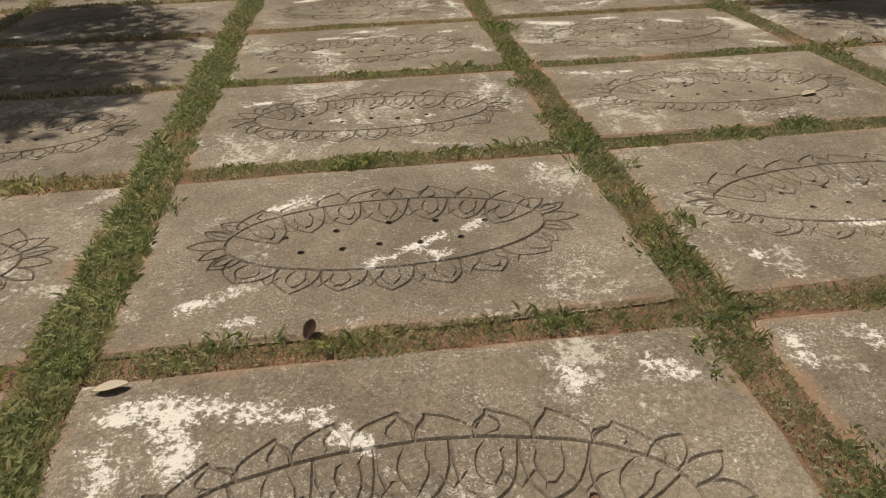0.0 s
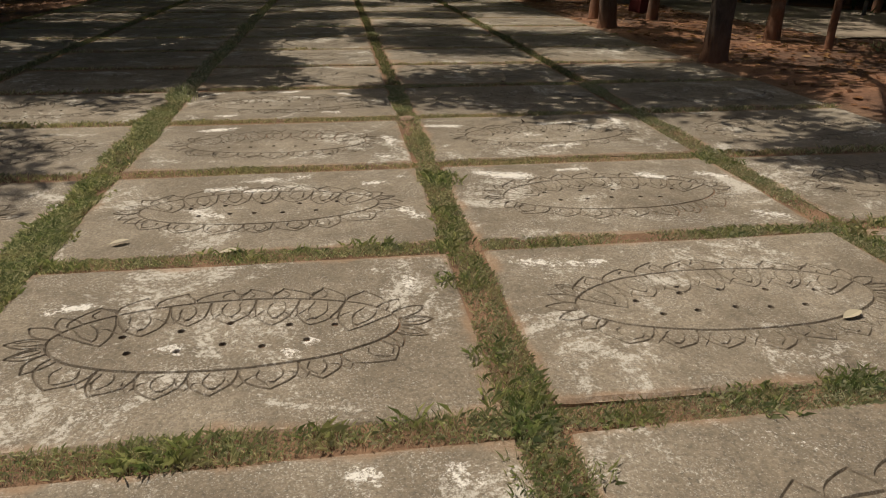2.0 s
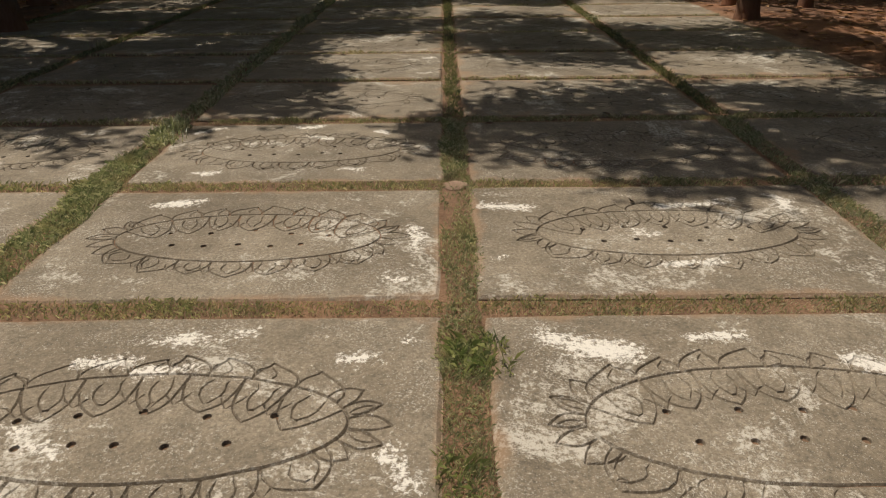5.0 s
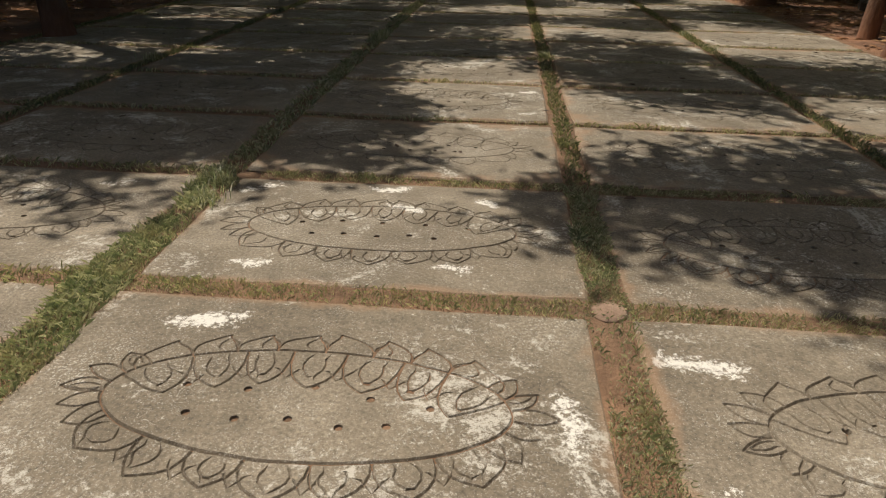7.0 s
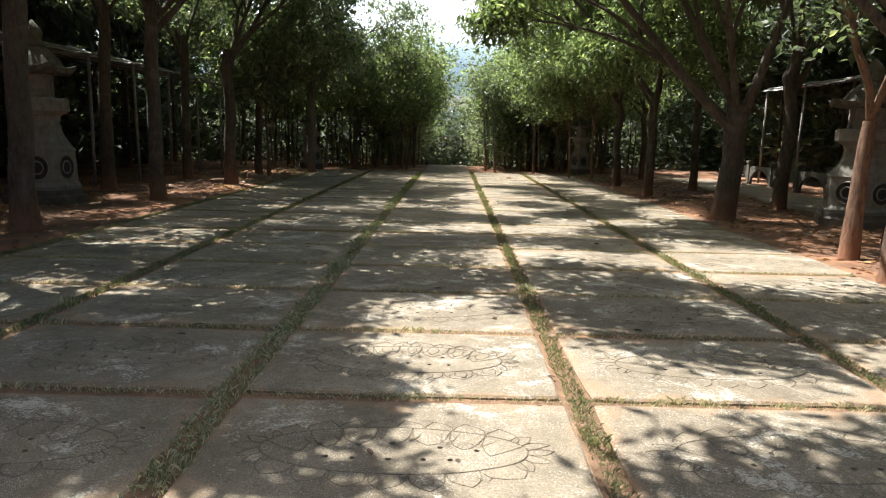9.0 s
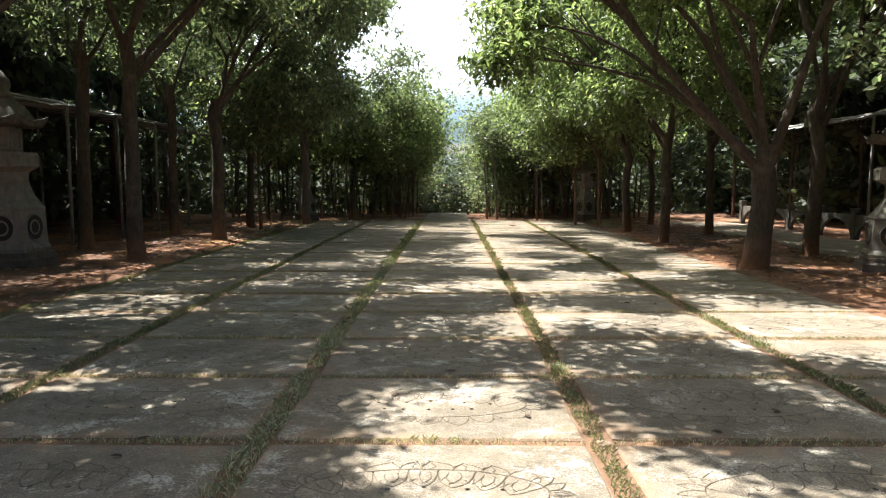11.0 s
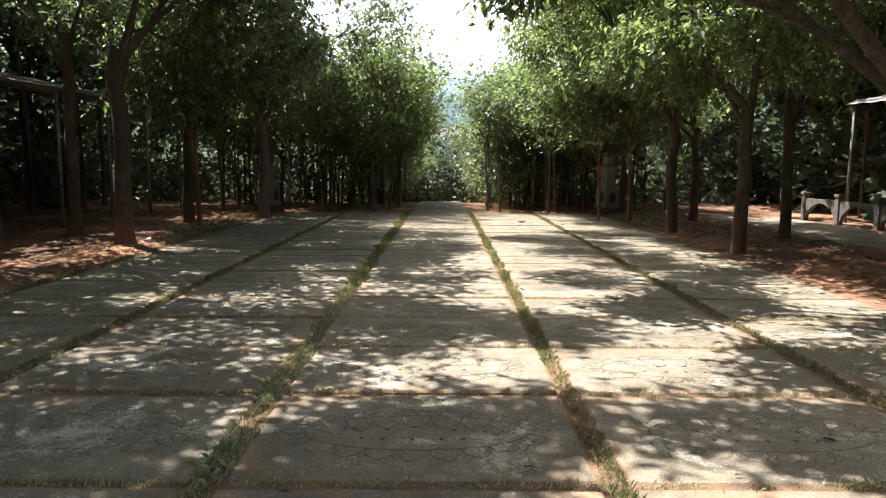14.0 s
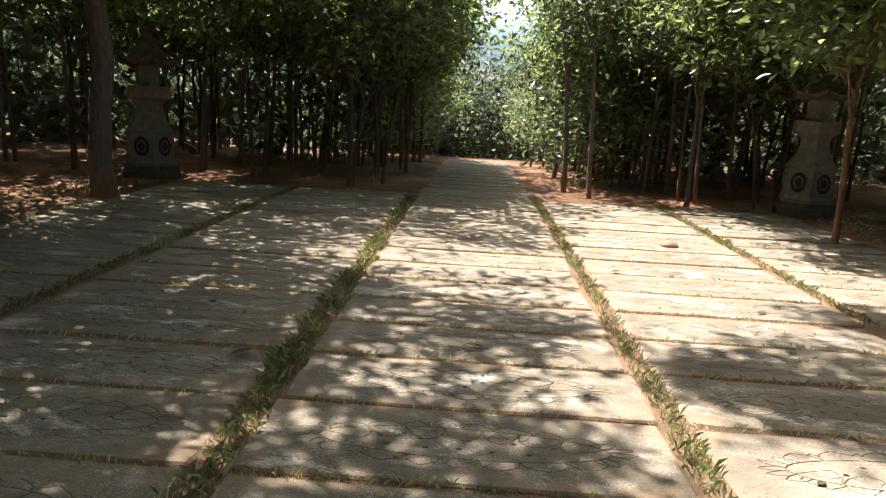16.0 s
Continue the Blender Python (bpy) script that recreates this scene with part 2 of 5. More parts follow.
def ground_z(x, y):
    """Height of the soil: under the slabs, a little higher at the sides, falling away past the paving."""
    n = noise.noise((x * 0.35, y * 0.35, 3.0)) * 0.05 + noise.noise((x * 1.7, y * 1.7, 9.0)) * 0.02
    inside = min(x - LEFT, RIGHT - x)
    side = min(1.0, max(0.0, -inside / 0.7 + 0.15))
    z = -0.016 + n * 0.12 * (1 - side) + side * (0.038 + n)
    if y > END and -2.3 < x < 1.2:
        z -= 0.02
    if y > 38.5:
        z -= 0.05 * min(y - 38.5, 40) * min(1.0, (y - 38.5) / 10)
    return z


# ---- ground ----
def axis_steps(lo, hi, fine_lo, fine_hi, fine, grow=1.25):
    out, s, v = [], fine, fine_lo
    while v > lo:
        s *= grow
        v -= s
        out.append(v)
    out = out[::-1]
    v = fine_lo
    while v < fine_hi:
        out.append(v)
        v += fine
    s = fine
    while v < hi:
        out.append(v)
        s *= grow
        v += s
    return out + [v]


gx = axis_steps(-900, 900, -14, 13, 0.22)
gy = axis_steps(-300, 1500, -4, 50, 0.22)
gv = [(x, y, ground_z(x, y)) for y in gy for x in gx]
nx = len(gx)
joint = [1.0 if LEFT < x < RIGHT and y < END else 0.0 for y in gy for x in gx]
gf = [(j * nx + i, j * nx + i + 1, (j + 1) * nx + i + 1, (j + 1) * nx + i) for j in range(len(gy) - 1) for i in range(nx - 1)]
ground = tagged(mesh_object("ground", gv, gf, SOIL, smooth=True), "red-brown laterite soil with leaf litter and roots", "ground", kind="structure")

point_attribute(ground.data, "joint", joint)


# ---- carved slabs ----
def bezier(a, b, c, d, n):
    t = np.linspace(0, 1, n)[:, None]
    a, b, c, d = (np.array(p, float) for p in (a, b, c, d))
    return (1 - t) ** 3 * a + 3 * (1 - t) ** 2 * t * b + 3 * (1 - t) * t ** 2 * c + t ** 3 * d


def lotus(rng, coarse=False):
    """The carving of one slab as groove lines (points, half width, depth): a wide seed pod with petals above, below and round both ends."""
    rx, ry = 0.655 + rng.uniform(-0.03, 0.03), 0.262 + rng.uniform(-0.015, 0.015)

    def rim(deg, off=0.0):
        a = radians(deg)
        n = np.array((math.cos(a) / rx, math.sin(a) / ry))
        n /= np.linalg.norm(n)
        return np.array((rx * math.cos(a), ry * math.sin(a))) + n * off

    n_petal, n_stroke = (4, 3) if coarse else (6, 4)
    cut = 0.75 if coarse else 1.0
    lines = [(np.array([rim(a) for a in np.linspace(0, 180, 22 if coarse else 40)]), cut * 0.0064, cut * 0.0106),
             (np.array([rim(a) for a in np.linspace(184, 356, 22 if coarse else 40)]), cut * 0.0074, cut * 0.0120)]

    def petal(a0, a1, d, skew=0.0, strokes=True, full=0.78):
        am = (a0 + a1) / 2 + skew * (a1 - a0)
        tip, p0, p1 = rim(am, d * 1.04), rim(a0), rim(a1)
        w = rng.uniform(-0.02, 0.02)
        lines.append((bezier(p0, rim(a0 + (a1 - a0) * w, d * full), rim(a0 + (a1 - a0) * 0.22, d * (full + 0.1)), tip, n_petal), cut * 0.0053, cut * 0.0086))
        lines.append((bezier(tip, rim(a1 - (a1 - a0) * 0.22, d * (full + 0.1)), rim(a1 - (a1 - a0) * w, d * full), p1, n_petal), cut * 0.0053, cut * 0.0086))
        if strokes and not coarse:
            for s in (-1, 1):
                c = am + s * 0.17 * abs(a1 - a0)
                e = am + s * 0.07 * abs(a1 - a0)
                k = am + s * 0.24 * abs(a1 - a0)
                lines.append((bezier(rim(c, d * 0.22), rim(k, d * 0.38), rim(k, d * 0.55), rim(e, d * 0.74), n_stroke), cut * 0.0046, cut * 0.0072))

    # petals hanging inside the upper rim
    def edges(lo, hi, n, jit):
        e = np.linspace(lo, hi, n + 1)
        e[1:-1] += [rng.uniform(-jit, jit) for _ in range(n - 1)]
        return e

    def spread(lo, hi, n, jit):
        """Angles that divide the rim evenly along x."""
        c = np.linspace(math.cos(radians(lo)), math.cos(radians(hi)), n + 1)
        out = np.array([math.degrees(math.acos(max(-1, min(1, v)))) for v in c])
        out[1:-1] += [rng.uniform(-jit, jit) for _ in range(n - 1)]
        return out

    e = spread(14, 166, 7, 1.5)
    for a0, a1 in zip(e[:-1], e[1:]):
        petal(a0, a1, -0.19 + rng.uniform(-0.015, 0.015), rng.uniform(-0.08, 0.08))
    for a in e[1:-1]:
        q = rim(a, -0.11)
        lines.append((np.array([q + (-0.035, 0.0), rim(a, -0.155), q + (0.035, 0.0)]), cut * 0.0046, cut * 0.0072))
    e = spread(22, 158, 8, 2.0)
    for i, (a0, a1) in enumerate(zip(e[:-1], e[1:])):
        petal(a0, a1, 0.095 + rng.uniform(-0.012, 0.012), 0.30 if i < 4 else -0.30, rng.random() < 0.6, 0.62)
    e = 360 - spread(24, 156, 7, 2.0)
    for a0, a1 in zip(e[:-1], e[1:]):
        petal(a0, a1, 0.135 + rng.uniform(-0.012, 0.012), rng.uniform(-0.15, 0.15), True, 0.7)
    for a in e[1:-1]:
        q = rim(a, 0.07)
        lines.append((np.array([q + (-0.03, 0.0), rim(a, 0.115), q + (0.03, 0.0)]), cut * 0.0046, cut * 0.0072))
    for mid in (0, 180):
        for a0, a1, d in ((-30, -17, 0.105), (-17, -6, 0.12), (-6, 5, 0.13), (5, 16, 0.12), (16, 29, 0.105)):
            petal(mid + a0, mid + a1, d + rng.uniform(-0.015, 0.015), rng.uniform(-0.2, 0.2), rng.random() < 0.4, 0.66)
    holes = []
    for k in range(5):
        holes.append((-0.42 + 0.2 * k + rng.uniform(-0.02, 0.02) + 0.03, 0.02 + rng.uniform(-0.015, 0.02) + 0.03 * math.sin(k * 0.8)))
    for k in range(5):
        holes.append((-0.33 + 0.155 * k + rng.uniform(-0.02, 0.02), -0.10 + rng.uniform(-0.015, 0.015)))
    return lines, holes


def slab_mesh(seed, depth, stretch=1.0, marks=(), step=0.12, coarse=False):
    """One slab: worn edges, carved top. marks: worn pale strokes (x0, y0, x1, y1, width) on its top."""
    from mathutils.geometry import delaunay_2d_cdt
    rng = random.Random(seed)
    hx, hy = (W - JOINT) / 2 - 0.005, depth / 2
    pts, cons = [], []

    def chain(p, closed=False):
        s = len(pts)
        pts.extend(Vector((float(a), float(b))) for a, b in p)
        cons.extend((s + i, s + i + 1) for i in range(len(p) - 1))
        if closed:
            cons.append((len(pts) - 1, s))

    ring = []
    nxs, nys = (12, 7) if coarse else (26, 17)
    for i in range(nxs):
        ring.append((-hx + 2 * hx * i / nxs, -hy))
    for i in range(nys):
        ring.append((hx, -hy + 2 * hy * i / nys))
    for i in range(nxs):
        ring.append((hx - 2 * hx * i / nxs, hy))
    for i in range(nys):
        ring.append((-hx, hy - 2 * hy * i / nys))
    outer = []
    for k, (x, y) in enumerate(ring):
        n = noise.noise((x * 2.2, y * 2.2, seed * 3.1)) * 0.014 + noise.noise((x * 11, y * 11, seed * 1.7)) * 0.006
        corner = max(0.0, 1 - math.hypot(abs(x) - hx, abs(y) - hy) / 0.07)
        sx = math.copysign(1, x) if abs(abs(x) - hx) < 1e-6 else 0
        sy = math.copysign(1, y) if abs(abs(y) - hy) < 1e-6 else 0
        pull = 0.005 * corner
        outer.append((x + sx * (n - pull), y + sy * (n - pull)))
    chain(outer, True)
    inner = [(x * (1 - 0.014 / hx), y * (1 - 0.014 / hy)) for x, y in outer]
    chain(inner, True)
    lines, holes = lotus(rng, coarse)
    segs, half, deep = [], [], []
    for p, hw, dp in lines:
        p = p * (1, stretch)
        wob = np.array([(noise.noise((a * 9, b * 9, seed)) * 0.006, noise.noise((a * 9, b * 9, seed + 40)) * 0.006) for a, b in p])
        p = p + wob
        t = np.gradient(p, axis=0)
        t /= np.linalg.norm(t, axis=1)[:, None] + 1e-9
        nrm = np.stack((-t[:, 1], t[:, 0]), 1)
        chain(p)
        chain(p + nrm * hw)
        chain(p - nrm * hw)
        segs.append(np.concatenate((p[:-1], p[1:]), 1))
        half.append(np.full(len(p) - 1, hw))
        deep.append(np.full(len(p) - 1, dp))
    for x, y in holes:
        y *= stretch
        for r in (0.015, 0.0115):
            chain([(x + r * math.cos(a), y + r * math.sin(a)) for a in np.linspace(0, 2 * math.pi, 9)[:-1]], True)
    for gx_ in np.arange(-hx + 0.04, hx - 0.03, step):
        for gy_ in np.arange(-hy + 0.04, hy - 0.03, step):
            pts.append(Vector((float(gx_) + rng.uniform(-0.012, 0.012), float(gy_) + rng.uniform(-0.012, 0.012))))
    v2, _, f2, *_ = delaunay_2d_cdt(pts, cons, [], 1, 1e-5, False)
    v2 = np.array([(a.x, a.y) for a in v2])
    seg, half, deep = np.concatenate(segs), np.concatenate(half), np.concatenate(deep)
    a, b = seg[:, :2], seg[:, 2:]
    ab = b - a
    z, groove = np.zeros(len(v2)), np.zeros(len(v2))
    for i0 in range(0, len(v2), 800):
        q = v2[i0:i0 + 800, None, :]
        u = np.clip(((q - a) * ab).sum(2) / ((ab ** 2).sum(1) + 1e-12), 0, 1)
        d = np.linalg.norm(q - a - ab * u[..., None], axis=2)
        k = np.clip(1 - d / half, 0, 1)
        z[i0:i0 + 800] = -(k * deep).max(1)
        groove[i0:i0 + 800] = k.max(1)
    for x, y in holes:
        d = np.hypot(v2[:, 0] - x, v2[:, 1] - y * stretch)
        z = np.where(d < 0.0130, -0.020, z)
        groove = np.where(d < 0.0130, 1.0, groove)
    rim = np.minimum(hx - np.abs(v2[:, 0]), hy - np.abs(v2[:, 1]))
    z += np.array([noise.noise((x * 1.3, y * 1.3, seed * 7.0)) * 0.004 + noise.noise((x * 6, y * 6, seed * 2.0)) * 0.0015 for x, y in v2])
    z -= np.clip(1 - rim / 0.035, 0, 1) ** 2 * 0.006
    n_out = len(outer)
    z[:n_out] -= 0.008
    worn = np.zeros(len(v2))
    for x0, y0, x1, y1, wd in marks:
        p0, p1 = np.array((x0, y0)), np.array((x1, y1))
        dd = p1 - p0
        u = np.clip(((v2 - p0) @ dd) / (dd @ dd + 1e-9), 0, 1)
        d = np.linalg.norm(v2 - p0 - u[:, None] * dd, axis=1)
        worn = np.maximum(worn, np.clip(1.25 - d / wd, 0, 1))
    verts = [(x, y, c) for (x, y), c in zip(v2, z)]
    faces = [tuple(f) for f in f2]
    base = len(verts)
    verts += [(verts[i][0] * 1.002, verts[i][1] * 1.002, -0.10) for i in range(n_out)]
    faces += [(i, base + i, base + (i + 1) % n_out, (i + 1) % n_out) for i in range(n_out)]
    me = bpy.data.meshes.new("slab")
    me.from_pydata(verts, [], faces)
    me.materials.append(SLAB)
    pad = [0.0] * n_out
    point_attribute(me, "worn", list(worn) + pad)
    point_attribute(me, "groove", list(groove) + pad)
    point_attribute(me, "edge", list(np.clip(1 - rim / 0.09, 0, 1)) + [1.0] * n_out)
    return me


# pale worn strokes that set single slabs apart, by (column, row)
MARKS = {
    (-2, 8): [(0.41, 0.39, 0.57, 0.43, 0.05)],
    (-1, 3): [(-0.79, 0.46, -0.59, 0.44, 0.08), (-0.64, 0.4, -0.6, 0.26, 0.07), (-0.82, 0.36, -0.79, 0.23, 0.05), (-0.46, 0.42, -0.24, 0.37, 0.05), (0.46, 0.44, 0.49, 0.4, 0.05), (0.72, 0.45, 0.8, 0.4, 0.06), (-0.2, 0.31, -0.12, 0.26, 0.04)],
    (-1, 4): [(-0.09, -0.24, 0.36, -0.0, 0.04), (-0.73, -0.41, -0.52, -0.33, 0.04), (0.15, -0.24, 0.23, -0.19, 0.03), (-0.54, -0.51, -0.46, -0.51, 0.03), (-0.47, 0.27, -0.28, 0.33, 0.05), (0.41, 0.49, 0.5, 0.5, 0.04), (0.72, 0.49, 0.75, 0.44, 0.04)],
    (-1, 5): [(-0.73, 0.24, -0.57, 0.28, 0.05), (-0.22, -0.08, -0.14, -0.12, 0.04), (0.21, -0.16, 0.36, -0.07, 0.03), (0.7, 0.36, 0.72, 0.26, 0.04)],
    (-1, 6): [(0.79, -0.12, 0.86, -0.29, 0.04), (-0.41, -0.01, -0.19, -0.12, 0.04), (-0.11, 0.26, 0.09, 0.29, 0.04), (-0.17, 0.46, 0.26, 0.49, 0.04), (-0.34, 0.32, -0.15, 0.32, 0.05), (0.58, 0.33, 0.68, 0.35, 0.05), (0.79, -0.13, 0.87, -0.28, 0.05), (0.79, 0.43, 0.85, 0.47, 0.03)],
    (-1, 7): [(-0.53, 0.4, -0.38, 0.42, 0.05), (0.81, 0.1, 0.83, -0.12, 0.05), (0.72, -0.42, 0.8, -0.46, 0.04), (-0.61, 0.4, -0.38, 0.46, 0.06)],
    (-1, 8): [(-0.84, 0.39, -0.68, 0.53, 0.05), (-0.11, 0.5, 0.07, 0.53, 0.05), (-0.56, -0.43, -0.4, -0.43, 0.04), (0.34, -0.38, 0.43, -0.41, 0.05), (0.01, 0.29, 0.16, 0.23, 0.04), (0.48, 0.41, 0.56, 0.35, 0.05)],
    (-1, 10): [(0.77, 0.33, 0.87, 0.35, 0.05), (0.7, -0.39, 0.85, -0.36, 0.04)],
    (0, 3): [(-0.85, 0.51, -0.89, 0.36, 0.04), (-0.64, 0.48, -0.59, 0.45, 0.05)],
    (0, 4): [(-0.74, -0.38, -0.68, -0.55, 0.03), (-0.32, 0.47, -0.25, 0.47, 0.03), (-0.29, -0.24, -0.15, -0.27, 0.04)],
    (0, 5): [(-0.81, 0.43, -0.42, 0.4, 0.05)],
    (0, 6): [(-0.65, 0.36, -0.44, 0.31, 0.05), (0.35, 0.27, 0.45, 0.24, 0.05), (0.71, 0.29, 0.86, 0.21, 0.06), (0.7, -0.4, 0.84, -0.48, 0.05), (-0.73, 0.46, -0.42, 0.35, 0.07), (-0.18, 0.44, -0.02, 0.45, 0.05), (0.33, 0.31, 0.4, 0.29, 0.06)],
    (0, 7): [(0.05, 0.3, 0.46, 0.37, 0.05), (0.72, 0.41, 0.7, 0.26, 0.07), (-0.16, 0.0, -0.07, -0.02, 0.05), (-0.85, -0.26, -0.82, -0.28, 0.03), (-0.11, -0.34, 0.15, -0.32, 0.04), (-0.89, 0.34, -0.64, 0.31, 0.06)],
}
pavement = tagged(new("pavement"), "broad walkway of carved stone slabs with grass joints", "pavement", kind="structure")
wide = [slab_mesh(s, PITCH - JOINT_Y) for s in range(5)]
wide_far = [slab_mesh(s + 40, PITCH - JOINT_Y, 1.0, (), 0.3, True) for s in range(3)]
pick = random.Random(5)
for r, (y0, y1) in enumerate(zip(ROWS_Y[:-1], ROWS_Y[1:])):
    for c in range(-3, 2):
        small = y1 - y0 < PITCH - 0.01
        if (c, r) in MARKS:
            me = slab_mesh(100 + r * 7 + c, PITCH - JOINT_Y, 1.0, MARKS[(c, r)], 0.06)
        else:
            me = pick.choice(wide if y0 < 8.5 and -3 < c else wide_far)
        ob = new("slab", me)
        ob.parent = pavement
        turn = pick.choice((0, 180)) if small else 0
        deep_y = (y1 - y0 - (0.04 if small else JOINT_Y if y0 < 9 else 0.085)) / (PITCH - JOINT_Y)
        ob.matrix_basis = pose((c + 0.5) * W + pick.uniform(-0.012, 0.012), (y0 + y1) / 2 + pick.uniform(-0.012, 0.012), pick.uniform(-0.008, 0.006),
                               pick.uniform(-0.4, 0.4), pick.uniform(-0.25, 0.25), turn + pick.uniform(-0.4, 0.4)) @ Matrix.Diagonal((1, deep_y, 1, 1))

y = ROWS_Y[-1]
while y < 46:
    ob = new("slab", pick.choice(wide_far))
    ob.parent = pavement
    ob.matrix_basis = pose(-0.5 * W + pick.uniform(-0.03, 0.03), y + 0.33, ground_z(-1, y) + 0.012, 0, 0, pick.uniform(-0.8, 0.8)) @ Matrix.Diagonal((1, 0.48, 1, 1))
    y += 0.66


# ---- trees ----
def tube(verts, faces, splash, pts, radii, sides):
    """A tapered tube along pts, added to the lists."""
    start = len(verts)
    up = Vector((0.3, 0.2, 1)).normalized()
    for i, (p, r) in enumerate(zip(pts, radii)):
        d = (pts[min(i + 1, len(pts) - 1)] - pts[max(i - 1, 0)]).normalized()
        a = d.cross(Vector((1, 0, 0)) if abs(d.x) < 0.8 else Vector((0, 1, 0))).normalized()
        b = d.cross(a)
        for k in range(sides):
            t = 2 * math.pi * k / sides
            rr = r * (1 + 0.10 * math.sin(3 * t + p.z * 2.0) + 0.06 * math.sin(5 * t + p.z * 5.0))
            verts.append(p + a * (rr * math.cos(t)) + b * (rr * math.sin(t)))
            splash.append(max(0.0, 1 - p.z / 0.55))
    for i in range(len(pts) - 1):
        for k in range(sides):
            q, w = start + i * sides + k, start + i * sides + (k + 1) % sides
            faces.append((q, w, w + sides, q + sides))


def tree(name, seed, height, radius, fork, crown, leaves, leaf_size, bark, leaf, lean=(0, 0), spread=0.9, limbs=5, droop=0.25, arms=()):
    """A broadleaf tree at the origin: trunk with limbs and twigs, crown of single leaves in uneven clumps."""
    rng = random.Random(seed)
    verts, faces, splash, tips = [], [], [], []

    def branch(p, d, length, r, level):
        n = (6, 5, 3, 2)[level]
        pts, radii = [p.copy()], [r]
        for i in range(n):
            bend = 0.045 if level == 0 else 0.30
            d = (d + Vector((rng.uniform(-bend, bend), rng.uniform(-bend, bend), rng.uniform(-0.05, 0.12) if level else 0.05))).normalized()
            p = p + d * (length / n)
            pts.append(p.copy())
            radii.append(max(0.006, r * (1 - (0.35 if level == 0 else 0.6) * (i + 1) / n)))
        if level == 0:
            pts.insert(1, pts[0].lerp(pts[1], 0.25))
            radii[0] *= 1.28
            radii.insert(1, r * 1.03)
        tube(verts, faces, splash, pts, radii, (9, 6, 4, 3)[level])
        if level >= 2:
            tips.extend(pts[1:])
        elif level == 1:
            tips.extend(pts[3:])
        if level == 3:
            return
        kids = limbs if level == 0 else (4 if level == 1 else 2)
        for k in range(kids):
            j = len(pts) - 1 if (level == 0 and k < 3) else rng.randint(len(pts) - 2 if level == 0 else max(1, len(pts) // 2), len(pts) - 1)
            turn = 2 * math.pi * (k + rng.uniform(-0.3, 0.3)) / kids + seed
            out = Vector((math.cos(turn), math.sin(turn), 0))
            q = (d * rng.uniform(0.5, 0.9) + out * spread * rng.uniform(0.6, 1.1) + Vector((0, 0, 0.32 if level < 2 else -droop))).normalized()
            size = (height - fork) * (0.55, 0.42, 0.30)[level] * rng.uniform(0.75, 1.15)
            branch(pts[j], q, size * crown, radii[j] * (0.62, 0.55, 0.5)[level], level + 1)

    branch(Vector((0, 0, -0.08)), Vector((lean[0], lean[1], 1)).normalized(), fork, radius, 0)
    for ax, ay, az_, length in arms:
        branch(Vector((lean[0] * fork, lean[1] * fork, fork * 0.93)), Vector((ax, ay, az_)).normalized(), length, radius * 0.5, 1)
    root = new(name)
    ob = mesh_object("trunk", verts, faces, bark, root, True)
    point_attribute(ob.data, "splash", splash)
    nr = np.random.RandomState(seed)
    tips = np.array([tuple(t) for t in tips])
    # clumps of leaves round the twig ends
    clumps = tips[nr.randint(0, len(tips), max(60, leaves // 60))] + nr.normal(0, 0.20, (max(60, leaves // 60), 3))
    c = clumps[nr.randint(0, len(clumps), leaves)] + nr.normal(0, 0.23, (leaves, 3)) * (1.25, 1.25, 0.8)
    az, el, roll = nr.uniform(0, 6.283, leaves), nr.normal(-0.35, 0.5, leaves), nr.normal(0, 0.7, leaves)
    d = np.stack((np.cos(az) * np.cos(el), np.sin(az) * np.cos(el), np.sin(el)), 1)
    side = np.stack((-np.sin(az), np.cos(az), np.zeros(leaves)), 1)
    side = side * np.cos(roll)[:, None] + np.cross(d, side) * np.sin(roll)[:, None]
    nrm = np.cross(d, side)
    s = leaf_size * nr.uniform(0.65, 1.3, leaves)[:, None]
    v = np.stack((c, c + d * s * 0.45 + side * s * 0.25 + nrm * s * 0.05, c + d * s - nrm * s * 0.06, c + d * s * 0.45 - side * s * 0.25 + nrm * s * 0.05), 1).reshape(-1, 3)
    idx = np.arange(leaves)[:, None] * 4
    f = np.concatenate((idx + (0, 1, 2), idx + (0, 2, 3)), 0)
    mesh_object("crown", v, f, leaf, root)
    return root


def place(src, x, y, turn, scale=1.0, label="", group=""):
    ob = copy_thing(src, pose(x, y, ground_z(x, y), 0, 0, turn))
    ob.scale = (scale, scale, scale)
    return tagged(ob, label, "tree", group)


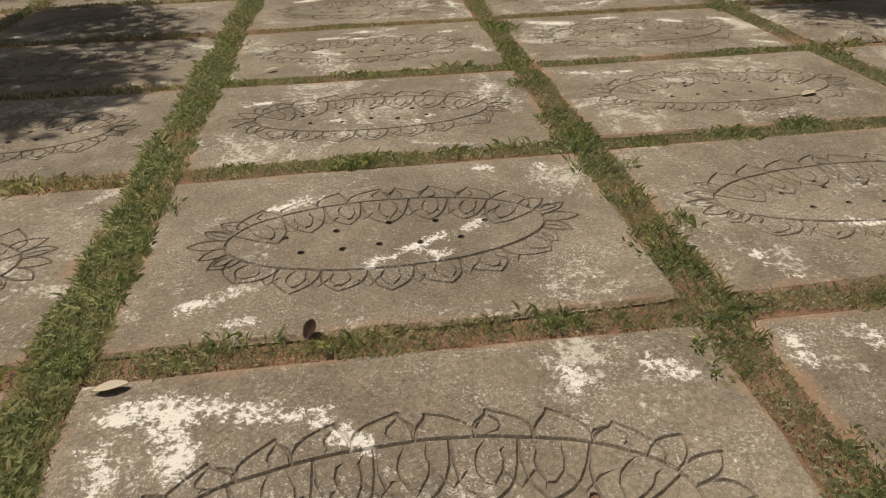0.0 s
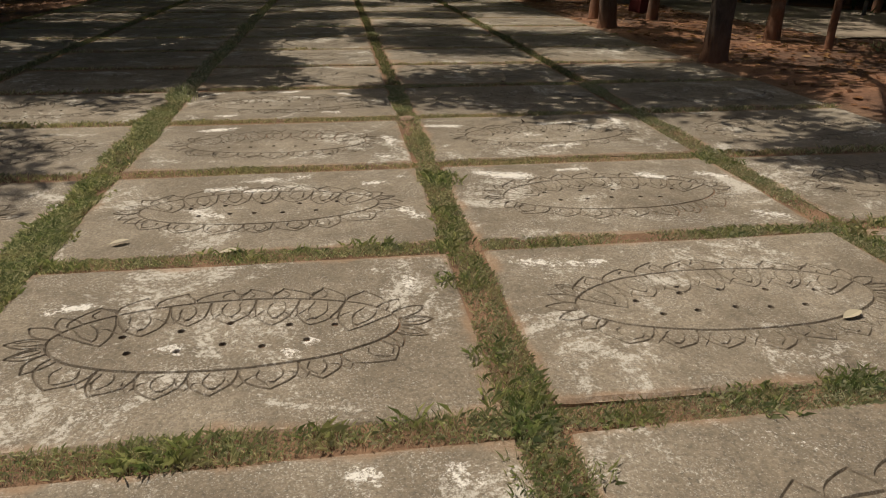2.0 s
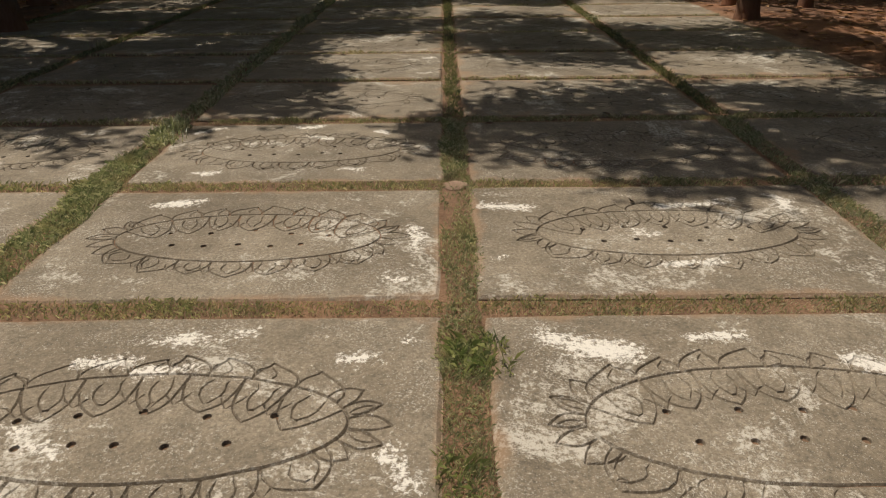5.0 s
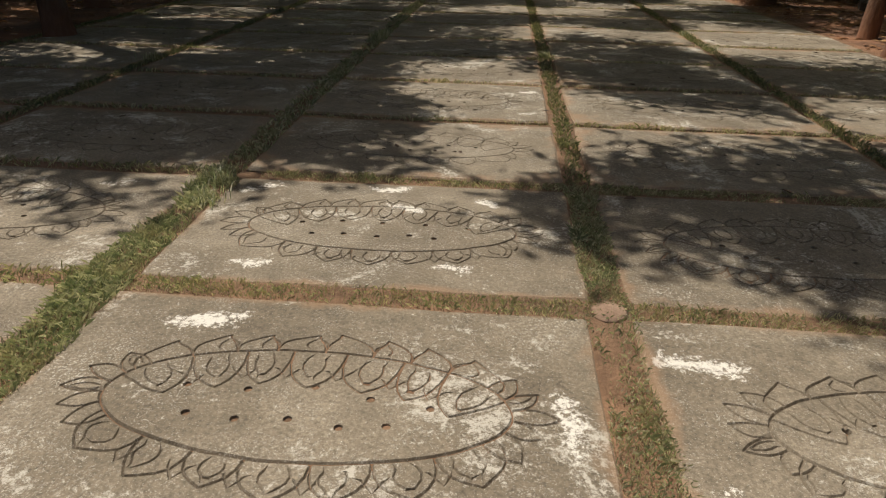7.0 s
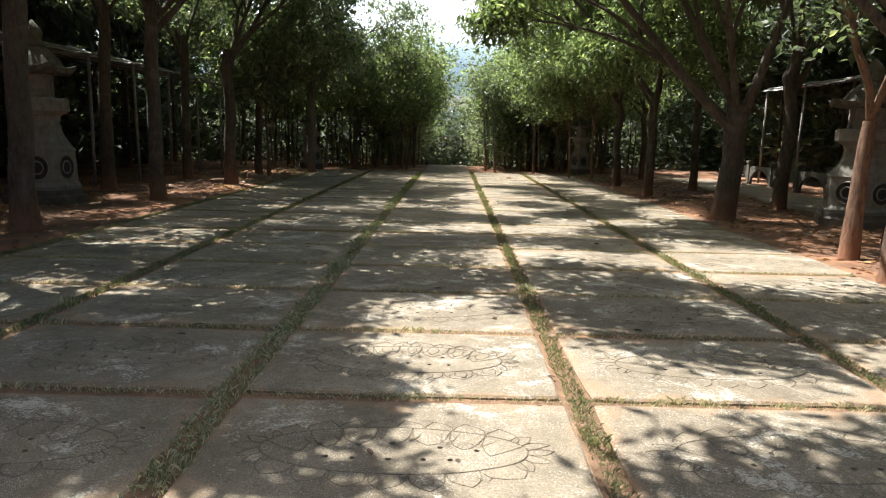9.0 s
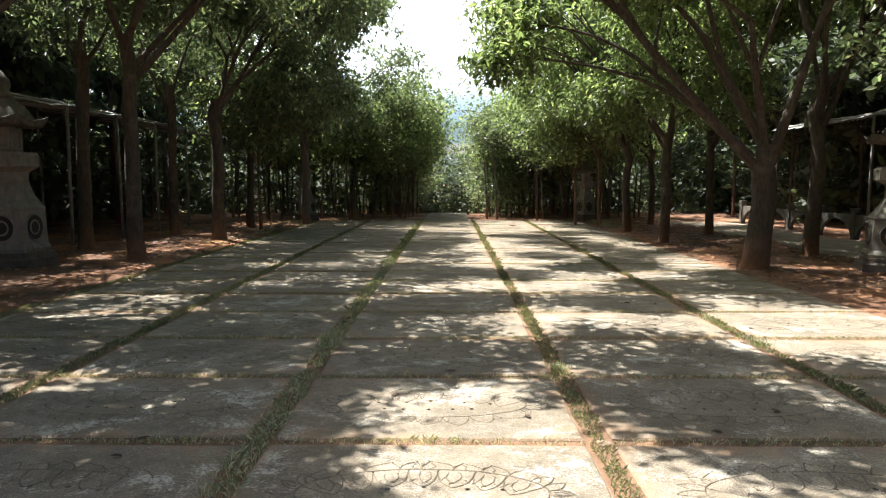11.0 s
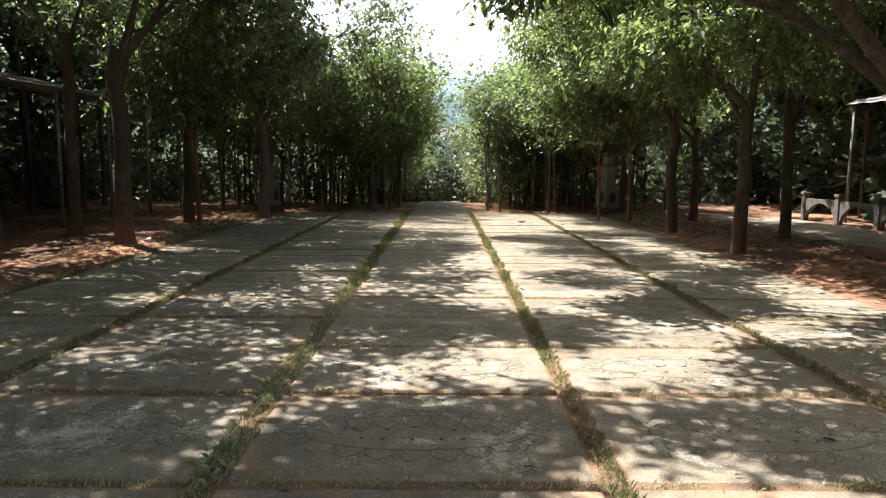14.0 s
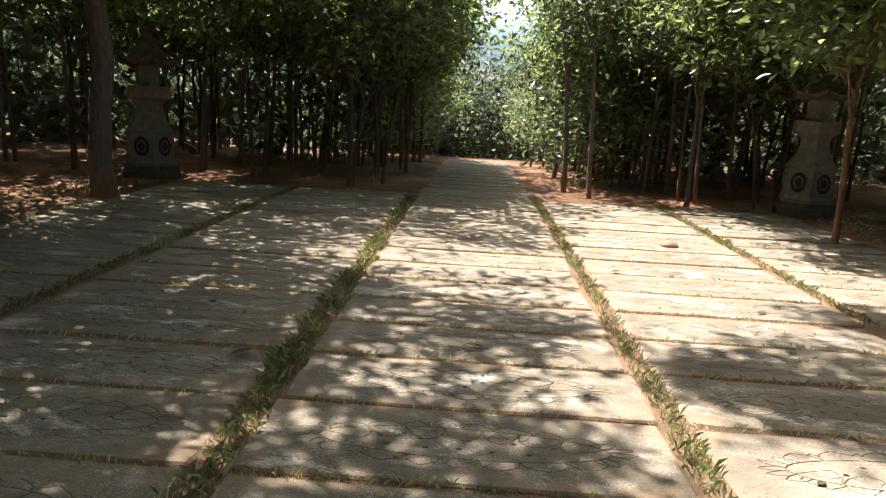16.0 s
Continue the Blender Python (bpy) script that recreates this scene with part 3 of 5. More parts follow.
kinds = {
    "low": tree("tree", 73, 7.6, 0.12, 2.5, 1.12, 14500, 0.155, BARK, LEAF, (0.02, 0.02), 1.1, 7, 0.6),
    "forked": tree("tree", 21, 7.4, 0.125, 1.9, 0.95, 3600, 0.125, BARK_RED, LEAF_DEEP, (0.05, -0.06), 0.6, 3),
    "young": tree("tree", 30, 4.8, 0.05, 2.2, 1.0, 3400, 0.17, BARK_RED, LEAF, (0.02, 0.05), 0.8, 5, 0.4),
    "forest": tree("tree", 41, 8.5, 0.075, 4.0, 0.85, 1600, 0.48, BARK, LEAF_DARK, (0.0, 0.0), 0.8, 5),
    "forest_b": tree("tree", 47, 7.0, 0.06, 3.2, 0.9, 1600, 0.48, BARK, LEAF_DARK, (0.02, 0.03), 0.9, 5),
    "slim_far": tree("tree", 64, 6.6, 0.09, 2.0, 1.05, 4200, 0.25, BARK, LEAF_DEEP, (0.02, 0.02), 0.9, 5, 0.4),
    "stem": tree("tree", 83, 4.8, 0.040, 2.6, 0.7, 700, 0.17, BARK, LEAF_DEEP, (0.03, 0.01), 0.6, 3),
    "stem_b": tree("tree", 87, 5.0, 0.048, 2.9, 0.7, 700, 0.17, BARK_PALE, LEAF_DEEP, (-0.02, -0.02), 0.6, 3),
    "pole": tree("tree", 52, 5.2, 0.042, 1.7, 0.85, 2000, 0.165, BARK, LEAF, (0.02, 0.01), 0.7, 4),
    "pole_b": tree("tree", 58, 5.6, 0.050, 1.9, 0.85, 2000, 0.165, BARK, LEAF, (-0.02, 0.02), 0.7, 4),
}
SIDE = "trees beside the walkway"


def bough_tree(x, y, seed, radius, fork, lobes, bark, leaf, lean=(0.0, 0.0), leaf_size=0.15, label=""):
    """A broadleaf tree at (x, y): trunk, one limb to each lobe of the crown, and leaves in clumps round the twigs of each lobe.
    lobes: (x, y, z, radius, leaves) in the place."""
    rng, nr = random.Random(seed), np.random.RandomState(seed)
    z0 = ground_z(x, y)
    verts, faces, splash = [], [], []
    pts, radii = [], []
    for i, u in enumerate((0.0, 0.05, 0.16, 0.34, 0.52, 0.70, 0.86, 1.0)):
        h = fork * u
        wob = 0.26 * u
        pts.append(Vector((lean[0] * h + wob * noise.noise((seed, u * 3, 0)), lean[1] * h + wob * noise.noise((seed, u * 3, 5)), h - 0.08 * (1 - u))))
        radii.append(radius * (1.40, 1.12, 1.0, 0.94, 0.90, 0.86, 0.84, 0.86)[i])
    tube(verts, faces, splash, pts, radii, 11)
    chunks = []
    # main limbs, each to a few neighbouring lobes
    order = sorted(lobes, key=lambda q: math.atan2(q[1] - y, q[0] - x))
    per = max(1, math.ceil(len(order) / 5))
    forks = {}
    for g in range(0, len(order), per):
        group = order[g:g + per]
        mean = sum((Vector((q[0] - x, q[1] - y, q[2] - z0)) for q in group), Vector()) / len(group)
        start = pts[-1].lerp(pts[-3], rng.uniform(0.0, 0.9))
        tip = start.lerp(mean, 0.52) + Vector((0, 0, 0.25))
        bow = start.lerp(tip, 0.5) + Vector((rng.uniform(-0.25, 0.25), rng.uniform(-0.25, 0.25), rng.uniform(-0.05, 0.25)))
        rr = radius * rng.uniform(0.34, 0.50)
        limb = [start * (1 - u) ** 2 + bow * (2 * u * (1 - u)) + tip * u * u for u in np.linspace(0, 1, 6)]
        tube(verts, faces, splash, limb, [rr * (1 - 0.42 * i / 5) for i in range(6)], 8)
        for q in group:
            forks[q] = (limb, rr * 0.5)
    for k, (lx, ly, lz, lr, n) in enumerate(lobes):
        c = Vector((lx - x, ly - y, lz - z0))
        main, r0 = forks[(lx, ly, lz, lr, n)]
        start = main[rng.choice((3, 4, 5, 5))]
        reach = (c - start).length
        r0 = min(r0, 0.022 + 0.014 * reach)
        mid1 = start.lerp(c, 0.33) + Vector((rng.uniform(-0.2, 0.2), rng.uniform(-0.2, 0.2), 0.10 * reach + rng.uniform(-0.1, 0.2)))
        mid2 = start.lerp(c, 0.70) + Vector((rng.uniform(-0.3, 0.3), rng.uniform(-0.3, 0.3), 0.06 * reach + rng.uniform(-0.15, 0.2)))
        limb = []
        for u in np.linspace(0, 1, 8):
            limb.append(start * (1 - u) ** 3 + mid1 * (3 * u * (1 - u) ** 2) + mid2 * (3 * u * u * (1 - u)) + c * u ** 3)
        tube(verts, faces, splash, limb, [r0 * (1 - 0.72 * i / 7) for i in range(8)], 6)
        # twigs through the lobe
        ends = []
        for j in range(max(5, int(lr * 6))):
            d = Vector((rng.gauss(0, 1), rng.gauss(0, 1), rng.gauss(0.1, 0.75))).normalized()
            e = c + d * lr * rng.uniform(0.5, 0.95)
            s0 = limb[rng.randint(4, 7)]
            m = s0.lerp(e, 0.5) + Vector((0, 0, rng.uniform(0.0, 0.15) * lr))
            tube(verts, faces, splash, [s0, m, e], [0.016 + 0.004 * lr, 0.011, 0.005], 4)
            ends += [e, m.lerp(e, 0.5)]
        ends = np.array([tuple(e) for e in ends])
        m = max(8, n // 34)
        loose = nr.normal(0, 1, (m, 3))
        loose *= (lr * (0.35 + 0.65 * nr.uniform(0, 1, m) ** 0.45) / np.linalg.norm(loose, axis=1))[:, None]
        loose *= (1.0, 1.0, 0.72)
        clumps = np.where(nr.uniform(0, 1, (m, 1)) < 0.45, ends[nr.randint(0, len(ends), m)], loose + tuple(c))
        chunks.append(clumps[nr.randint(0, m, n)] + nr.normal(0, 0.15, (n, 3)) * (1.2, 1.2, 0.9))
    root = tagged(new("tree"), label, "tree", SIDE)
    root.matrix_basis = pose(x, y, z0)
    ob = mesh_object("trunk", verts, faces, bark, root, True)
    point_attribute(ob.data, "splash", splash)
    c = np.concatenate(chunks)
    n = len(c)
    az, el, roll = nr.uniform(0, 6.283, n), nr.normal(-0.55, 0.45, n), nr.normal(0, 0.6, n)
    d = np.stack((np.cos(az) * np.cos(el), np.sin(az) * np.cos(el), np.sin(el)), 1)
    side = np.stack((-np.sin(az), np.cos(az), np.zeros(n)), 1)
    side = side * np.cos(roll)[:, None] + np.cross(d, side) * np.sin(roll)[:, None]
    nrm = np.cross(d, side)
    s = leaf_size * nr.uniform(0.65, 1.35, n)[:, None]
    v = np.stack((c, c + d * s * 0.42 + side * s * 0.21 + nrm * s * 0.06, c + d * s - nrm * s * 0.10, c + d * s * 0.42 - side * s * 0.21 + nrm * s * 0.06), 1).reshape(-1, 3)
    idx = np.arange(n)[:, None] * 4
    mesh_object("crown", v, np.concatenate((idx + (0, 1, 2), idx + (0, 2, 3)), 0), leaf, root)
    return root


# trunks beside the walkway: x, y, radius, height of the first fork, bark, leaf, lean
TRUNKS = [
    (4.25, 10.25, 0.150, 3.6, BARK, LEAF, (0.02, 0.0)), (4.25, 14.0, 0.150, 3.2, BARK, LEAF, (-0.02, 0.0)), (4.50, 19.65, 0.225, 2.1, BARK, LEAF, (0.09, 0.0)),
    (4.45, 24.6, 0.125, 2.7, BARK, LEAF, (0.02, 0.0)), (4.55, 28.5, 0.13, 2.6, BARK, LEAF, (-0.02, 0.02)),
    (5.5, 14.9, 0.10, 3.2, BARK, LEAF, (0.03, 0.0)), (6.55, 21.65, 0.150, 3.4, BARK, LEAF, (0.03, 0.0)), (6.5, 27.0, 0.115, 3.0, BARK, LEAF, (0.0, 0.02)), (6.2, 31.6, 0.11, 2.6, BARK, LEAF, (0.02, 0.0)),
    (-5.95, 13.5, 0.15, 4.2, BARK, LEAF_DEEP, (0.02, 0.0)), (-6.95, 16.1, 0.17, 4.4, BARK, LEAF_DEEP, (0.03, 0.0)), (-7.05, 20.8, 0.15, 4.3, BARK, LEAF_DEEP, (-0.01, 0.0)),
    (-6.95, 25.2, 0.165, 3.6, BARK, LEAF_DEEP, (0.02, 0.0)), (-8.8, 26.9, 0.13, 4.2, BARK, LEAF_DEEP, (0.0, 0.02)), (-7.6, 30.2, 0.135, 3.2, BARK, LEAF_DEEP, (0.02, 0.0)), (-6.15, 32.2, 0.15, 3.6, BARK_PALE, LEAF_DEEP, (0.0, 0.01)),
    # The tree at (-8.6, 14.8) is unseen, added for the shade it casts.
    (-8.6, 14.8, 0.125, 4.4, BARK, LEAF_DEEP, (0.02, 0.01)), (-9.4, 18.6, 0.125, 4.4, BARK, LEAF_DEEP, (0.02, 0.01)), (-9.2, 22.9, 0.15, 4.4, BARK, LEAF_DEEP, (0.02, 0.01)), (-8.4, 8.8, 0.14, 4.0, BARK, LEAF_DEEP, (0.0, 0.0)),
]
LOBES = [[] for _ in TRUNKS]


def lobe(x, y, z, r, n):
    """Gives a lobe of foliage to the trunk of its own side that stands nearest to it."""
    best = min(range(len(TRUNKS)), key=lambda i: math.hypot(TRUNKS[i][0] - x, TRUNKS[i][1] - y) if (TRUNKS[i][0] > 0) == (x > -2.0) else 99)
    LOBES[best].append((x, y, z, r, n))


grow = random.Random(77)
# left row: a closed roof of leaves that leans out over the paving
for k in range(13):
    y = 12.1 + 1.70 * k
    edge = -5.4 if y < 15.2 or y > 30 else -4.6
    for x in (edge, edge - 1.75, edge - 3.5):
        lobe(x + grow.uniform(-0.4, 0.4), y + grow.uniform(-0.6, 0.6), grow.uniform(5.9, 7.4), grow.uniform(1.35, 1.75), 5600 if y < 17 else 2700 if y < 21.5 else 3400 if y < 26.5 else 2300 if y < 30 else 1300)
    lobe(-9.6 + grow.uniform(-0.8, 0.8), y + grow.uniform(-0.6, 0.6), grow.uniform(4.9, 6.6), 1.7, 3600 if y < 18 else 1700 if y < 28 else 2200)
# its lower fringe, further on
for k in range(6):
    y = 26.6 + 1.45 * k
    lobe(-5.2 + grow.uniform(-0.5, 0.5), y, grow.uniform(3.6, 4.6), 1.30, 2600)
    lobe(-7.0 + grow.uniform(-0.6, 0.6), y + 0.5, grow.uniform(3.3, 4.2), 1.25, 2200)
for x, y, z, r in ((-3.9, 27.6, 7.2, 1.2), (-3.5, 30.2, 6.7, 1.3), (-3.1, 33.2, 5.7, 1.3), (-2.9, 35.6, 4.7, 1.2)):
    lobe(x, y, z, r, 1700)
# boughs over the middle, most added out of view to throw dappled shade on the slabs
for x, y, z, r, n in ((-3.4, 15.8, 6.6, 1.15, 2300), (-1.4, 15.9, 6.5, 1.0, 1900), (-3.6, 17.6, 6.6, 1.1, 2200), (-4.3, 13.8, 6.4, 0.6, 700), (-4.2, 12.6, 6.2, 0.7, 1300), (-3.5, 23.9, 6.5, 1.0, 1500), (-3.9, 25.7, 6.6, 0.9, 1100), (-5.6, 6.9, 6.0, 1.0, 2600), (-5.8, 8.5, 6.4, 1.0, 2400), (-3.3, 21.5, 7.5, 0.75, 1400), (-2.5, 21.2, 7.5, 0.7, 1300), (-5.4, 12.2, 6.3, 1.0, 2800), (-4.5, 11.9, 6.2, 0.8, 2000), (-3.8, 11.4, 6.3, 0.6, 700), (-3.8, 12.2, 6.3, 0.65, 1100), (-3.5, 18.3, 7.0, 0.7, 1200), (-2.8, 18.6, 7.0, 0.6, 900), (-6.3, 11.9, 6.2, 1.0, 2200)):
    lobe(x, y, z, r, n)
for x, y, z, r, n in ((1.6, 10.9, 6.4, 1.1, 2200), (0.2, 11.2, 6.5, 1.0, 2000), (-1.2, 11.2, 6.6, 0.9, 1600), (-0.6, 10.1, 6.5, 0.9, 1700), (0.9, 9.9, 6.4, 0.9, 1700), (-0.4, 14.6, 6.5, 1.0, 2100), (0.7, 14.3, 6.4, 0.9, 1900),
                      (-1.3, 14.2, 6.5, 0.8, 1400), (1.8, 13.8, 6.4, 1.0, 1900), (2.2, 12.4, 6.3, 0.9, 800), (1.2, 7.9, 5.8, 0.75, 1900), (2.3, 8.0, 6.2, 1.0, 2600), (2.6, 14.8, 6.4, 0.9, 800), (-1.9, 10.6, 6.5, 0.7, 1200),
                      (0.15, 20.9, 3.9, 0.65, 1500), (0.4, 21.6, 4.7, 0.8, 1700), (0.1, 19.4, 5.6, 0.85, 2000), (0.6, 22.6, 5.4, 0.85, 1800), (1.7, 18.4, 5.2, 0.85, 2000), (1.9, 20.2, 5.4, 0.9, 2000), (-2.2, 29.6, 9.2, 0.9, 2200), (-0.8, 30.6, 9.2, 0.9, 2200), (-1.3, 28.7, 9.0, 0.8, 1800), (-1.6, 14.7, 6.5, 0.9, 1700), (-0.9, 13.4, 6.5, 0.8, 1400), (-0.4, 25.5, 7.5, 0.9, 1700), (0.5, 24.6, 7.5, 0.9, 1700), (-1.5, 24.0, 7.4, 0.7, 1100), (-1.5, 18.4, 7.0, 0.7, 1200), (-0.9, 18.2, 7.0, 0.6, 1000), (-1.2, 27.0, 7.6, 0.8, 1400), (-0.4, 26.7, 7.6, 0.7, 1100)):
    lobe(x, y, z, r, n)
# right row
for k in range(10):
    y = 18.2 + 1.75 * k
    edge = 3.0 if y < 27 else 2.3
    for x in (edge + 0.2, edge + 1.9, edge + 3.6):
        lobe(x + grow.uniform(-0.4, 0.4), y + grow.uniform(-0.6, 0.6), grow.uniform(5.2, 6.9), grow.uniform(1.3, 1.6), 2500)
    if y > 22:
        lobe(edge + 0.6 + grow.uniform(-0.3, 0.3), y + grow.uniform(-0.5, 0.5), grow.uniform(3.5, 4.3), 1.15, 2100)
        lobe(edge + 2.6 + grow.uniform(-0.5, 0.5), y + grow.uniform(-0.5, 0.5), grow.uniform(3.4, 4.2), 1.2, 2000)
# More lobes added to keep the fence and the side path in shade.
for x, y, z in ((7.4, 14.6, 6.2), (7.5, 16.9, 6.4), (7.4, 19.2, 6.2), (7.5, 21.5, 6.4), (7.4, 23.8, 6.2), (7.5, 26.1, 6.4), (7.4, 28.4, 6.2), (7.6, 30.6, 6.2), (8.6, 13.5, 6.6), (8.8, 16.5, 7.0), (8.9, 19.5, 6.8), (8.8, 22.5, 7.0), (9.0, 25.5, 6.8), (8.8, 28.5, 7.0), (10.4, 21.0, 7.2), (10.4, 24.0, 7.2), (10.4, 18.0, 7.2), (6.0, 15.6, 6.2), (5.2, 16.8, 6.4), (7.4, 17.6, 6.0)):
    lobe(x, y, z, 1.5, 1000 if y < 18 else 2800)
for k in range(6):
    lobe(6.3, 21.0 + 2.1 * k, 7.4, 1.4, 1800)
lobe(5.2, 11.4, 6.4, 1.3, 450)
lobe(4.4, 13.4, 6.6, 1.3, 450)
for i, (x, y, r, fork, bark, leaf, lean) in enumerate(TRUNKS):
    bough_tree(x, y, 400 + i, r, fork, LOBES[i], bark, leaf, lean, 0.165, "dense glossy broadleaf tree with grey-brown bark in red soil")

STANDING = [
    # kind, x, y, turn, scale
    ("forked", 4.55, 15.45, 60, 1.0), ("young", 4.35, 31.4, 90, 1.1), ("young", 3.6, 31.9, 10, 0.9),
    ("forked", 6.1, 11.9, 70, 0.9), ("young", 6.4, 10.95, 120, 1.1), ("young", 7.2, 10.0, 10, 1.2), ("young", -6.95, 29.1, 0, 1.2),
]
for k, x, y, turn, s in STANDING:
    place(kinds[k], x, y, turn, s, "small orange-barked broadleaf tree in red soil", SIDE)
deep = random.Random(11)
WOOD = "trees of the wood"
for sgn in (-1, 1):
    for k in range(46 if sgn < 0 else 40):
        u = deep.random()
        x = -1.03 + sgn * ((12.3 if sgn < 0 else 11.3) + 8 * u * u + deep.uniform(0, 1.5))
        y = 5 + 33 * (k + deep.random()) / (46 if sgn < 0 else 40)
        place(kinds[deep.choice(("forest", "forest_b"))], x, y, deep.uniform(0, 360), deep.uniform(0.85, 1.15) * (1.22 if sgn < 0 else 1.1), "slender tree of the dark wood", WOOD)
    # thin stems at the end of the wide paving
    for k in range(30):
        y = 34.8 + 7.5 * deep.random()
        x = (1.0 if sgn > 0 else -2.3) + sgn * (0.2 + 6.0 * deep.random() ** 1.3)
        place(kinds[deep.choice(("pole", "pole_b"))], x, y, deep.uniform(0, 360), deep.uniform(0.8, 1.15), "thin leafy stem in the crowded end of the wood", WOOD)
    for k in range(34):
        y = 34.9 + 8.5 * deep.random()
        x = (0.45 if sgn > 0 else -2.4) + sgn * (0.1 + 7.5 * deep.random())
        place(kinds[deep.choice(("stem", "stem_b", "stem_b"))], x, y, deep.uniform(0, 360), deep.uniform(0.8, 1.15), "bare thin stem in the crowded end of the wood", WOOD)
    # the wood closes in on the narrow way past the paving
    for k in range(17):
        y = 37 + 1.8 * k
        half = (2.9 + 0.13 * k if sgn > 0 else 2.2) + deep.uniform(0, 0.6)
        place(kinds["young" if k % 2 else "slim_far"], -0.5 + sgn * (half if k % 2 else half + 1.3), y, deep.uniform(0, 360), deep.uniform(0.8, 0.95) * (0.72 if k > 5 else 1.0), "leafy tree crowding the narrow way", WOOD)
    # taller trees over the undergrowth behind
    for k in range(2):
        place(kinds["low" if k % 3 == 0 else "slim_far"], -0.5 + sgn * deep.uniform(4.8, 12), 36.5 + 14 * (k + deep.random()) / 2, deep.uniform(0, 360), deep.uniform(0.9, 1.15), "leafy tree at the dark end of the wood", WOOD)
for k in kinds.values():
    for o in (k, *k.children_recursive):
        bpy.data.objects.remove(o)


# ---- pale path behind the right-hand trees ----
def side_path(y0, y1, n=70, m=16):
    """A trodden earth path between the tree strip and the fence, a thin sheet over the soil with ragged edges."""
    verts = []
    for j in range(n + 1):
        y = y0 + (y1 - y0) * j / n
        left = 7.15 + 0.35 * noise.noise((y * 0.5, 2.0, 0.0)) + 0.16 * noise.noise((y * 2.3, 5.0, 0.0))
        right = 9.5 + 2.6 * min(1.0, max(0.0, (18.4 - y) / 2.5)) + 0.2 * noise.noise((y * 0.8, 9.0, 0.0))
        for i in range(m + 1):
            x = left + (right - left) * i / m
            verts.append((x, y, ground_z(x, y) + (0.028 if 0 < i < m else -0.02)))
    faces = [(j * (m + 1) + i, j * (m + 1) + i + 1, (j + 1) * (m + 1) + i + 1, (j + 1) * (m + 1) + i) for j in range(n) for i in range(m)]
    return tagged(mesh_object("path", verts, faces, EARTH, None, True), "pale trodden earth path behind the trees", "path", kind="structure")


side_path(11.9, 33.0)


# ---- undergrowth and far foliage ----
def leaf_cloud(name, centres, size, mat, seed, label, category):
    """Loose leaves at the given centres, as one mass of foliage."""
    nr = np.random.RandomState(seed)
    n = len(centres)
    az, el, roll = nr.uniform(0, 6.283, n), nr.normal(-0.2, 0.6, n), nr.normal(0, 0.8, n)
    d = np.stack((np.cos(az) * np.cos(el), np.sin(az) * np.cos(el), np.sin(el)), 1)
    side = np.stack((-np.sin(az), np.cos(az), np.zeros(n)), 1)
    side = side * np.cos(roll)[:, None] + np.cross(d, side) * np.sin(roll)[:, None]
    s = size * nr.uniform(0.6, 1.4, n)[:, None]
    v = np.stack((centres, centres + d * s * 0.5 + side * s * 0.22, centres + d * s, centres + d * s * 0.5 - side * s * 0.22), 1).reshape(-1, 3)
    idx = np.arange(n)[:, None] * 4
    f = np.concatenate((idx + (0, 1, 2), idx + (0, 2, 3)), 0)
    return tagged(mesh_object(name, v, f, mat), label, category, kind="stuff")


def thicket(seed, n, x0, x1, y0, y1, z0, z1, clumps):
    nr = np.random.RandomState(seed)
    c = np.stack((nr.uniform(x0, x1, clumps), nr.uniform(y0, y1, clumps), z0 + (z1 - z0) * nr.beta(0.9, 1.7, clumps)), 1)
    return c[nr.randint(0, clumps, n)] + nr.normal(0, 0.45, (n, 3))


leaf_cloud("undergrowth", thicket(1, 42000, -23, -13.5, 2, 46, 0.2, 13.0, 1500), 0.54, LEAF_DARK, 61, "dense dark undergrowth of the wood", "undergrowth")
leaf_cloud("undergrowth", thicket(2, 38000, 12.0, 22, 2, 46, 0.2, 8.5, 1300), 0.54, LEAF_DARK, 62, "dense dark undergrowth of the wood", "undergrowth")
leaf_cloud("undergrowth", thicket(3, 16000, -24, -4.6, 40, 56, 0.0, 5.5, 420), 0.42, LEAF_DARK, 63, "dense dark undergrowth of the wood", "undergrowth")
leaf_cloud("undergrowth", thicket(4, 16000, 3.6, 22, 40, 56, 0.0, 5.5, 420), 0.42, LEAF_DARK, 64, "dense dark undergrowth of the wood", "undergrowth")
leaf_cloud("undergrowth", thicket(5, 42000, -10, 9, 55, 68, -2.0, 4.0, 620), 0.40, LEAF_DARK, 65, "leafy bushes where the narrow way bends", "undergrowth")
leaf_cloud("undergrowth", thicket(10, 15000, 0.75, 2.1, 36.5, 56, 0.9, 2.5, 150), 0.17, LEAF_DEEP, 70, "low leafy boughs beside the narrow way", "undergrowth")
leaf_cloud("undergrowth", thicket(11, 14000, 2.1, 4.6, 36.0, 56, 1.4, 4.4, 150), 0.19, LEAF_DEEP, 71, "low leafy boughs beside the narrow way", "undergrowth")
leaf_cloud("undergrowth", thicket(12, 14000, -4.6, -2.7, 37.0, 56, 0.8, 4.2, 150), 0.19, LEAF_DEEP, 72, "low leafy boughs beside the narrow way", "undergrowth")
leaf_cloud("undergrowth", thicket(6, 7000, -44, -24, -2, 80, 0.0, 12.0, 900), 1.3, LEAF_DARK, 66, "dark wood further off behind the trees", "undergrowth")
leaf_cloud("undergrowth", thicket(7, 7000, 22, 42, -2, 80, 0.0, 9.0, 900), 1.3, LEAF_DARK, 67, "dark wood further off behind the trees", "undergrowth")
